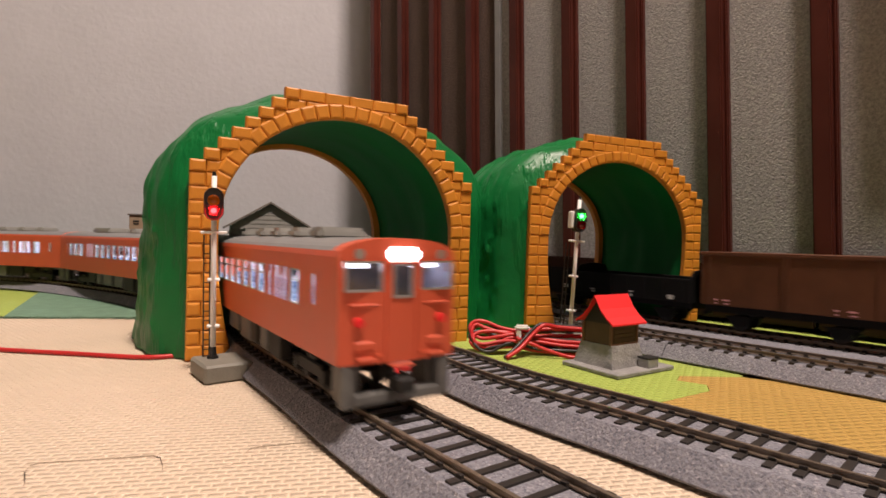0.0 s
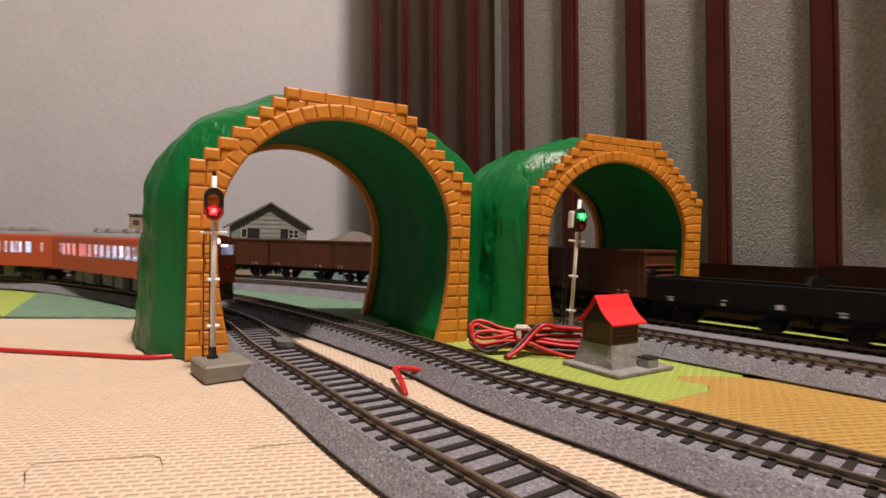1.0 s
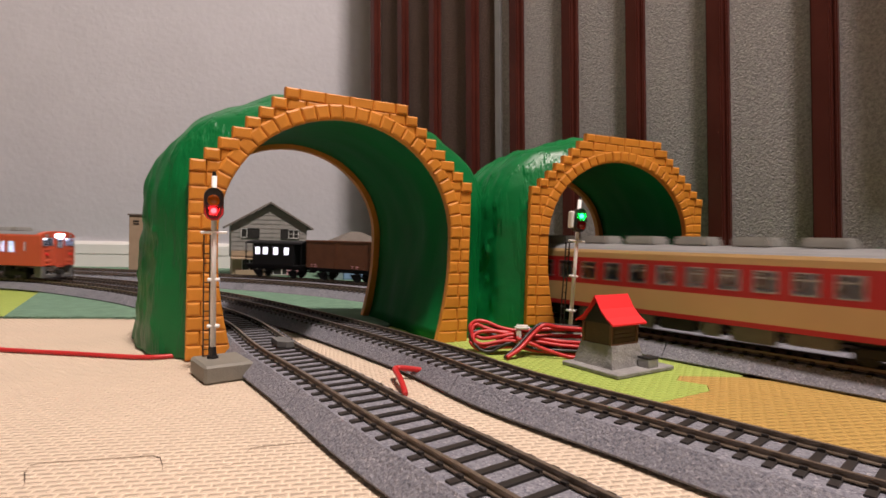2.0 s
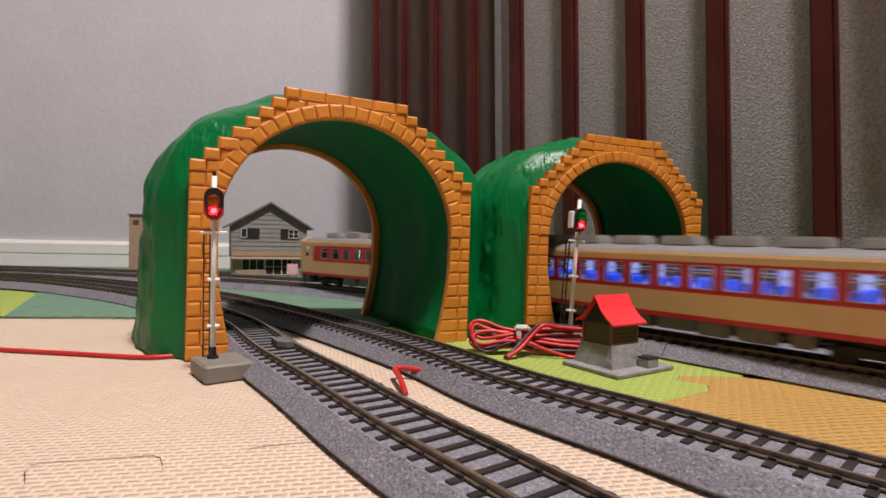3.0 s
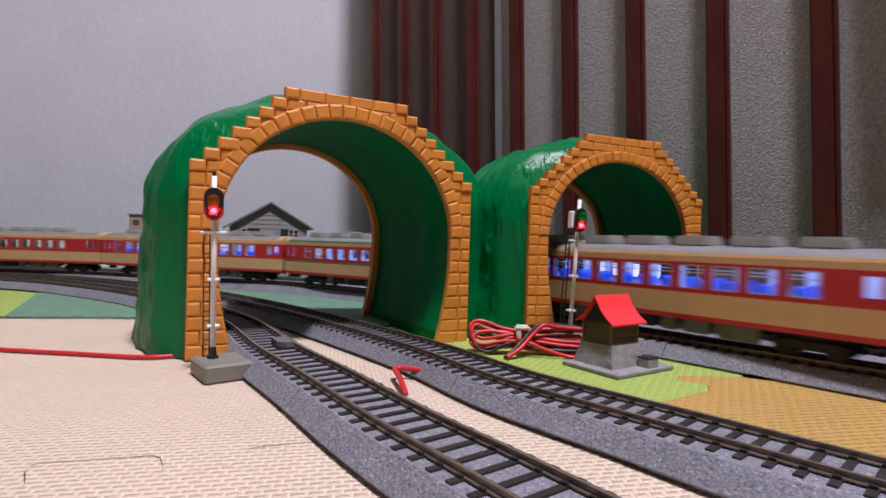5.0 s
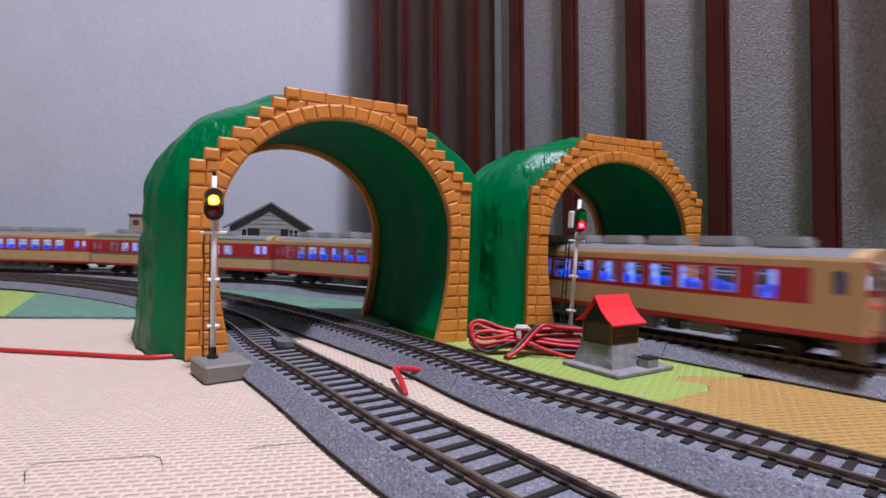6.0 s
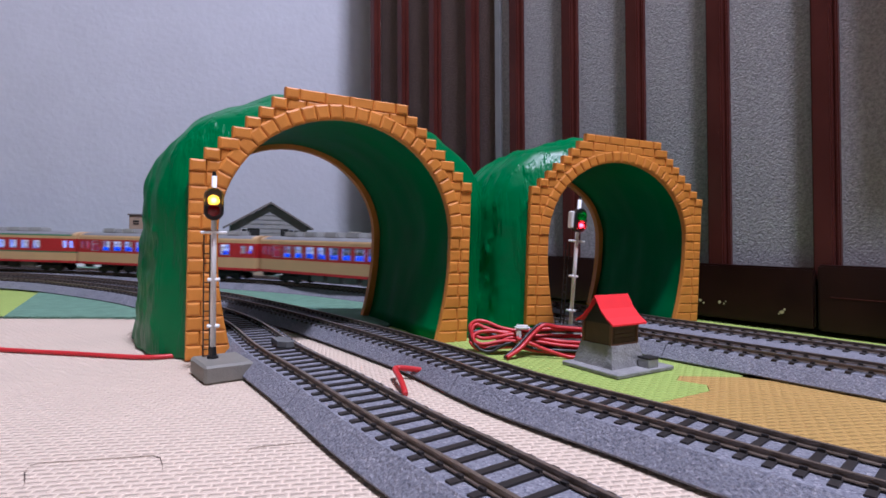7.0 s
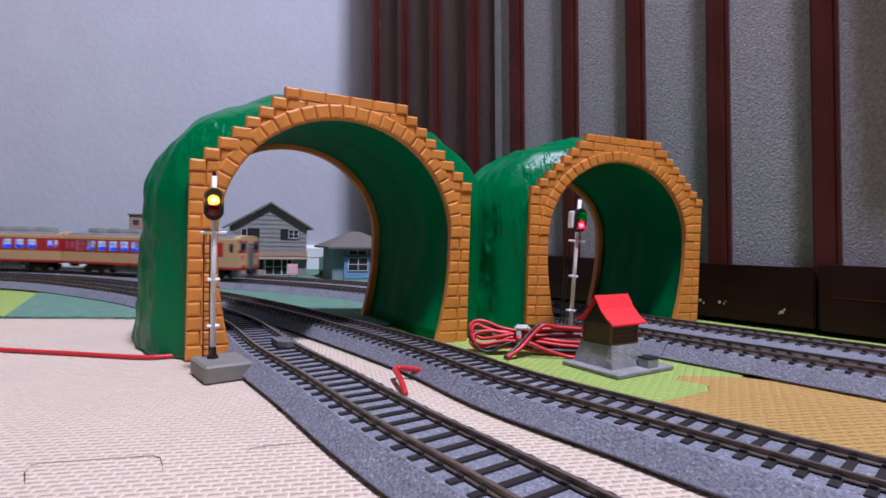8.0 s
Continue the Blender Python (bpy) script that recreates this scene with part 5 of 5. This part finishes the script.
            for y in (-0.0125, 0.0125):
                for yy in (y - 0.0016, y + 0.0016):
                    box(bm, (e * (L - 0.012), yy - 0.0006, 0.003), (e * (L - 0.002), yy + 0.0006, z0))
            box(bm, (min(e * (L - 0.003), e * (L + 0.0005)), -0.015, 0.0024), (max(e * (L - 0.003), e * (L + 0.0005)), 0.015, 0.0062), 0.0008)
            for y in (-0.0145, 0.0145):
                box(bm, (min(e * (L - 0.003), e * (L + 0.0005)), y - 0.0022, 0.0024), (max(e * (L - 0.003), e * (L + 0.0005)), y + 0.0022, z0), 0.0006)
            part("snowplough", bm, M["under_grey"], end, "grey snowplough skirt")
            for y in (-0.0125, 0.0125):
                bm = bmesh.new()
                cyl(bm, (e * (L + 0.0005), y, 0.0248), (e * (L + 0.0026), y, 0.0248), 0.0014, 0.0012, 12)
                part("marker_lamp", bm, M["red_roof"], end, "small red tail lamp")
            for y in (-0.0062, 0.0062):
                bm = bmesh.new()
                cyl(bm, (e * (L + 0.001), y, z0 + 0.002), (e * (L + 0.0028), y, z0 + 0.002), 0.0006, 0.0006, 8)
                box(bm, (min(e * L, e * (L + 0.0026)), y * 1.7 - 0.0025, 0.0145), (max(e * L, e * (L + 0.0026)), y * 1.7 + 0.0025, 0.0157), 0.0003)
                part("handrail", bm, mats[0], end)
            bm = bmesh.new()
            box(bm, (min(e * (L + 0.001), e * (L + 0.0032)), -0.0035, 0.0125), (max(e * (L + 0.001), e * (L + 0.0032)), 0.0035, 0.0134), 0.0003)
            part("step_rail", bm, mats[0], end)
    return top


def grow(top, sy, sz):
    """Makes a vehicle a little wider and taller about its rails."""
    for ob in top.children_recursive:
        for v in ob.data.vertices:
            v.co.y *= sy
            v.co.z *= sz
    return top


def orange_mats(y, z):
    return M["orange_body"]


def express_mats(y, z):
    if 0.0388 < z < 0.0415 and abs(y) > 0.0045:
        return M["red_body"]
    if 0.0282 < z < 0.0308 and abs(y) > 0.0045:
        return M["red_body"]
    return M["red_body"] if z < 0.0135 else M["cream_body"]


EXPRESS_BANDS = [(0.0108, 0.0132, "red_body"), (0.0132, 0.0238, "cream_body"), (0.0238, 0.0385, "red_body"), (0.0385, 0.0415, "cream_body")]
ORANGE_BANDS = [(0.0138, 0.0415, "orange_body")]
FIRST_BANDS = EXPRESS_BANDS[:1] + [(0.0132, 0.0224, "cream_body"), (0.0224, 0.0238, "green_stripe")] + EXPRESS_BANDS[2:]


def express_windows(kind, cab=()):
    w = [(min(e * 0.127, e * 0.121), max(e * 0.127, e * 0.121), 0.0285, 0.0375) for e in cab]
    for e in (-1, 1):
        for a, b in () if e in cab else ((0.1145, 0.1205), (0.1245, 0.129)):
            w.append((min(e * a, e * b), max(e * a, e * b), 0.028, 0.0362))
    if kind == "coach":
        x = -0.098
        while x < 0.1:
            narrow = -1 in cab and x < -0.09
            w.append((x, x + (0.0085 if narrow else 0.0128), 0.0248 if narrow else 0.0258, 0.0372))
            x += 0.0179
    else:
        x = -0.082
        while x < 0.1:
            w.append((x, x + 0.0108, 0.0265, 0.0362))
            x += 0.0171
    return w


def orange_windows():
    w = []
    for x in (-0.1, -0.058, -0.045, -0.032, -0.019, -0.006, 0.007, 0.02, 0.033, 0.072, 0.085, 0.098):
        w.append((x, x + 0.0092, 0.0262, 0.0369))
    for x in (-0.0865, -0.081, -0.0755, -0.067, 0.0475, 0.0535, 0.0595):
        w.append((x, x + 0.0041, 0.0262, 0.0369))
    w.append((-0.115, -0.112, 0.0277, 0.0362))
    w.append((0.112, 0.115, 0.0277, 0.0362))
    return w


CAR = 0.2752
BACK = (0.0, 0.0, 0.002, 0.004, 0.005)  # looser couplings towards the tail
UNITS = [(-0.095 + i * 0.0318, 0.0205, 0.0056) for i in range(7)]
EXPRESS = []
for i, (lit, cab, kind) in enumerate([(0, (1,), "plain"), (1, (), "coach"), (1, (), "plain"), (1, (), "coach"), (1, (-1,), "coach")]):
    EXPRESS.append(railcar("cream and red model diesel railcar with " + (("brightly lit blue interior" if kind == "coach" else "white-lit interior") if lit else "unlit windows"), "express train cars", 0.268, FIRST_BANDS if i == 2 else EXPRESS_BANDS, express_windows(kind, cab),
                           M["roof_grey"], lit, cab, express_mats, UNITS if kind == "coach" else [(x, 0.0195, 0.0052) for x, _, _ in UNITS[1:]], 20 + i, 0.36 if kind == "coach" else -0.15, plain_end="cream_body"))
    grow(EXPRESS[-1], 1.08, 1.13)
ORANGE = []
for i, cab in enumerate([(-1,), (1,), (-1, 1), (1,)]):
    car = railcar("orange-red model diesel railcar with lit windows", "orange train cars", 0.268, ORANGE_BANDS, orange_windows(), M["roof_grey"], 2, cab, orange_mats,
                  [(-0.085 + k * 0.026, 0.011, 0.0042) for k in range(4)] + ([(0.06, 0.04, 0.0045)] if i else [(0.03, 0.011, 0.0042), (0.056, 0.011, 0.0042)]), 40 + i, -0.1, seat_mat="seat_dark")
    ORANGE.append(car)
    for e in cab:
        bm = bmesh.new()
        x = e * (0.134 + 0.0021)
        box(bm, (min(x - e * 0.003, x + e * 0.0012), -0.0046, 0.0405), (max(x - e * 0.003, x + e * 0.0012), 0.0046, 0.0443), 0.0009, seg=2)
        part("headlight", bm, M["headlight"] if i == 0 else M["white_plastic"], car, "glowing white headlight box" if i == 0 else "pale headlight box", smooth=True)
        if i == 0:
            for y in (-0.011, 0.011):
                bm = bmesh.new()
                cyl(bm, (e * 0.127, y - 0.0042, 0.0392), (e * 0.127, y + 0.0042, 0.0392), 0.0008, 0.0008, 10)
                part("cab_light", bm, M["cabin_white"], car, "white light tube behind the windscreen")
        for y in (-0.0108, 0.0108):
            bm = bmesh.new()
            box(bm, (min(x - e * 0.003, x - e * 0.0002), y - 0.0042, 0.0287), (max(x - e * 0.003, x - e * 0.0002), y + 0.0042, 0.0296), 0.0003)
            part("grab_bar", bm, M["orange_body"], car)
            bm = bmesh.new()
            box(bm, (min(x - e * 0.003, x - e * 0.0001), y - 0.003, 0.0172), (max(x - e * 0.003, x - e * 0.0001), y + 0.003, 0.0200), 0.0006)
            part("jumper_box", bm, M["orange_body"], car)
        bm = bmesh.new()
        for y in (-0.0046, 0.0046):
            box(bm, (min(x - e * 0.002, x + e * 0.0004), y - 0.0003, 0.0142), (max(x - e * 0.002, x + e * 0.0004), y + 0.0003, 0.0400))
        box(bm, (min(x - e * 0.002, x + e * 0.0004), -0.0046, 0.0397), (max(x - e * 0.002, x + e * 0.0004), 0.0046, 0.0402))
        part("door_frame", bm, M["orange_body"], car)
        for y in (-0.0125, 0.0125):
            bm = bmesh.new()
            cyl(bm, (x - e * 0.003, y, 0.0424), (x - e * 0.0006, y, 0.0424), 0.0014, 0.0014, 12)
            part("brow_lamp", bm, M["silver"], car, "small silver brow lamp")
for car in ORANGE:
    grow(car, 1.12, 1.13)
for car, ends in ((EXPRESS[0], (1,)), (EXPRESS[-1], (-1,))):
    for e in ends:
        for y in (-0.0118, 0.0118):
            bm = bmesh.new()
            cyl(bm, (e * 0.132, y, 0.0455), (e * 0.1368, y, 0.0455), 0.002, 0.0018, 14)
            part("headlight", bm, M["silver"], car, "unlit silver headlight")
        bm = bmesh.new()
        box(bm, (min(e * 0.134, e * 0.1385), -0.0045, 0.0125), (max(e * 0.134, e * 0.1385), 0.0045, 0.04), 0.0008)
        part("gangway", bm, M["under_grey"], car, "grey gangway door")


def box_wagon():
    """A brown high-sided wagon along x."""
    top = thing("model_wagon", "brown high-sided model freight wagon", "model wagon", group="freight wagons")
    L, hw, z0, z1 = 0.0475, 0.0165, 0.0155, 0.0484
    bm = bmesh.new()
    box(bm, (-L, -hw, z0), (L, hw, z1), 0.0004)
    body = part("body", bm, M["freight_brown"], top, "brown wagon body")
    bm = bmesh.new()
    box(bm, (-L - 0.0008, -hw - 0.0008, z1 - 0.0018), (L + 0.0008, hw + 0.0008, z1 + 0.0004), 0.0003)
    part("top_rim", bm, M["freight_brown"], body)
    for sg in (-1, 1):
        for x in (-0.0012, 0.0012):
            bm = bmesh.new()
            box(bm, (x - 0.0007, sg * hw - 0.0008, z0), (x + 0.0007, sg * hw + 0.0008, z1 - 0.002), 0.0002)
            part("rib", bm, M["freight_brown"], body)
        for x in (-0.0425, 0.0425):
            bm = bmesh.new()
            box(bm, (x - 0.0006, sg * hw - 0.0006, z0), (x + 0.0006, sg * hw + 0.0006, z1 - 0.002), 0.0002)
            part("rib", bm, M["freight_brown"], body)
        bm = bmesh.new()
        for x, w in ((-0.034, 0.004), (-0.026, 0.002), (0.03, 0.004), (0.037, 0.0018)):
            y = sg * (hw + 0.0002)
            box(bm, (x, y - 0.0001, 0.0185), (x + w, y + 0.0001, 0.0195))
            box(bm, (x, y - 0.0001, 0.0165), (x + w * 0.8, y + 0.0001, 0.0172))
        part("lettering_bar", bm, M["pink_sign"], body, "small pale lettering bars")
    for e in (-1, 1):
        for i in range(6):
            z = z0 + 0.003 + i * 0.0037
            bm = bmesh.new()
            box(bm, (e * L - 0.0009, -hw + 0.001, z), (e * L + 0.0009, hw - 0.001, z + 0.0017), 0.0005)
            part("end_rib", bm, M["freight_brown"], body)
    wagon_gear(top, L)
    return top


def wagon_gear(top, L):
    bm = bmesh.new()
    box(bm, (-L + 0.001, -0.012, 0.0108), (L - 0.001, 0.012, 0.0157))
    part("underframe", bm, M["freight_black"], top, "black underframe")
    for e in (-1, 1):
        bm = bmesh.new()
        for y in (-0.0083, 0.0083):
            cyl(bm, (e * 0.026, y - 0.0012, 0.0055), (e * 0.026, y + 0.0012, 0.0055), 0.0055, 0.0055, 16)
        cyl(bm, (e * 0.026, -0.0083, 0.0055), (e * 0.026, 0.0083, 0.0055), 0.001, 0.001, 8)
        part("wheelset", bm, M["under"], top, "dark wheelset")
        bm = bmesh.new()
        for y in (-0.0118, 0.0118):
            prism(bm, [(e * 0.026 - 0.008, 0.0095), (e * 0.026 + 0.008, 0.0095), (e * 0.026 + 0.003, 0.0032), (e * 0.026 - 0.003, 0.0032)], y - 0.0006, y + 0.0006, xf=Matrix(((1, 0, 0, 0), (0, 0, 1, 0), (0, 1, 0, 0), (0, 0, 0, 1))))
        part("axle_guard", bm, M["freight_black"], top)
        bm = bmesh.new()
        box(bm, (min(e * L, e * (L + 0.0035)), -0.002, 0.0075), (max(e * L, e * (L + 0.0035)), 0.002, 0.0105), 0.0005)
        part("coupler", bm, M["freight_black"], top)


def low_wagon():
    """A black low-sided wagon with raised ends."""
    top = thing("model_wagon", "black low-sided model freight wagon with curved ends", "model wagon", group="freight wagons")
    L, hw, z0, z1 = 0.0475, 0.0165, 0.0150, 0.0305
    bm = bmesh.new()
    box(bm, (-L, -hw, z0), (L, hw, z0 + 0.0025), 0.0003)
    part("floor", bm, M["freight_black"], top)
    for sg in (-1, 1):
        bm = bmesh.new()
        y = sg * hw
        box(bm, (-L, y - 0.0007, z0), (L, y + 0.0007, z1), 0.0003)
        s = part("side_board", bm, M["freight_black"], top)
        for i in range(7):
            x = -0.042 + i * 0.014
            bm = bmesh.new()
            box(bm, (x - 0.0006, y - 0.0012, z0), (x + 0.0006, y + 0.0012, z1 - 0.001), 0.0002)
            part("stake", bm, M["freight_black"], s)
        bm = bmesh.new()
        for x, w, z, h in ((-0.036, 0.004, 0.0165, 0.0028), (-0.005, 0.003, 0.0185, 0.0008), (-0.004, 0.002, 0.0155, 0.0016), (0.028, 0.005, 0.0175, 0.0008), (0.029, 0.003, 0.0155, 0.0012)):
            yy = y + sg * 0.0008
            box(bm, (x, yy - 0.0001, z), (x + w, yy + 0.0001, z + h))
        part("lettering_bar", bm, M["letter"], s, "small white lettering bars")
    for e in (-1, 1):
        bm = bmesh.new()
        prism(bm, [(-hw, z0), (hw, z0), (hw, z1 + 0.001), (hw * 0.8, z1 + 0.005), (0, z1 + 0.0065), (-hw * 0.8, z1 + 0.005), (-hw, z1 + 0.001)], e * L - 0.0007, e * L + 0.0007, xf=Matrix(((0, 0, 1, 0), (1, 0, 0, 0), (0, 1, 0, 0), (0, 0, 0, 1))))
        part("end_board", bm, M["freight_black"], top)
    wagon_gear(top, L)
    return top


def guard_van():
    """A black guard's van with lit windows."""
    top = thing("model_van", "black model guard's van with lit windows", "model wagon", group="freight wagons")
    L, hw, z0, z1 = 0.0435, 0.0165, 0.0150, 0.0430
    bm = bmesh.new()
    box(bm, (-L + 0.012, -hw, z0), (L - 0.012, hw, z1), 0.0004)
    body = part("body", bm, M["freight_black"], top)
    bm = bmesh.new()
    box(bm, (-L, -hw, z0), (L, hw, z0 + 0.002), 0.0003)
    for e in (-1, 1):
        for y in (-hw + 0.001, hw - 0.001):
            box(bm, (e * (L - 0.0012) - 0.0006, y - 0.0006, z0), (e * (L - 0.0012) + 0.0006, y + 0.0006, z1))
        box(bm, (e * (L - 0.0012) - 0.0005, -hw, z0 + 0.009), (e * (L - 0.0012) + 0.0005, hw, z0 + 0.010))
    part("veranda", bm, M["freight_black"], top)
    bm = bmesh.new()
    prof = [(0.0172 * math.cos(a), z1 + 0.0042 * math.sin(a)) for a in np.linspace(0, math.pi, 11)]
    prism(bm, prof, -L, L, xf=Matrix(((0, 0, 1, 0), (1, 0, 0, 0), (0, 1, 0, 0), (0, 0, 0, 1))))
    part("roof", bm, M["freight_black"], top)
    for sg in (-1, 1):
        for x in (-0.024, -0.008, 0.008, 0.02):
            bm = bmesh.new()
            y = sg * hw
            box(bm, (x, y - 0.0003, 0.0295), (x + 0.0065, y + 0.0003, 0.0385), 0.0002)
            part("window", bm, M["cabin_dim"], body, "lit window")
    wagon_gear(top, L)
    return top


FREIGHT = []
ahead = [box_wagon() for _ in range(1)]
wagon = ahead[0]
FREIGHT.append((wagon, 2.290 - 0.049))
for k in range(1, 3):
    FREIGHT.append((copy_thing(wagon, pose(0, 0, 0)), 2.290 - 0.049 - 0.1 * k))
flat = low_wagon()
FREIGHT += [(flat, 2.340), (copy_thing(flat, pose(0, 0, 0)), 2.435)]
for k in range(6):
    FREIGHT.append((copy_thing(wagon, pose(0, 0, 0)), 2.529 + 0.1 * k))
FREIGHT.append((guard_van(), 2.529 + 0.6))


# ---- what moves ----
def on_line(line, s, reach, flip=False):
    """The pose of a vehicle whose middle is at s, carried by two points on its track."""
    a, b = at(line, s + reach), at(line, s - reach)
    c = (a + b) / 2
    return pose(c.x, c.y, RAIL_TOP, 0, 0, math.degrees(math.atan2(a.y - b.y, a.x - b.x)) + (180 if flip else 0))


def motions():
    times = [i * 0.2 for i in range(41)]
    for i, car in enumerate(EXPRESS):
        walk(car, [(t, on_line(LINE3, 1.8515 + 0.2755 * t + 0.00168 * t * t - 0.1365 - CAR * i - BACK[i], 0.092)) for t in times])
    for i, car in enumerate(ORANGE):
        walk(car, [(t, on_line(LINE1, 0.680 + 0.2825 * t + 0.006 * t * t + 0.1365 + 0.274 * i, 0.092)) for t in times])
    for wagon_, s in FREIGHT:
        walk(wagon_, [(t, on_line(LINE4, s - 0.158 * t, 0.026)) for t in times])
    # the lit bulb moves from lens to lens as each signal changes
    lo, hi = LEAN1 @ Vector((0, 0, 0.0667)), LEAN1 @ Vector((0, 0, 0.0713))
    walk(BULB1, [(t, pose(*p)) for t, p in ((0, lo), (5.2, lo), (5.2334, hi), (8.0, hi))])
    hi, lo = LEAN2 @ Vector((0, 0, 0.0722)), LEAN2 @ Vector((0, 0, 0.0668))
    walk(BULB2, [(t, pose(*p)) for t, p in ((0, hi), (2.2, hi), (2.2334, lo), (8.0, lo))])


motions()
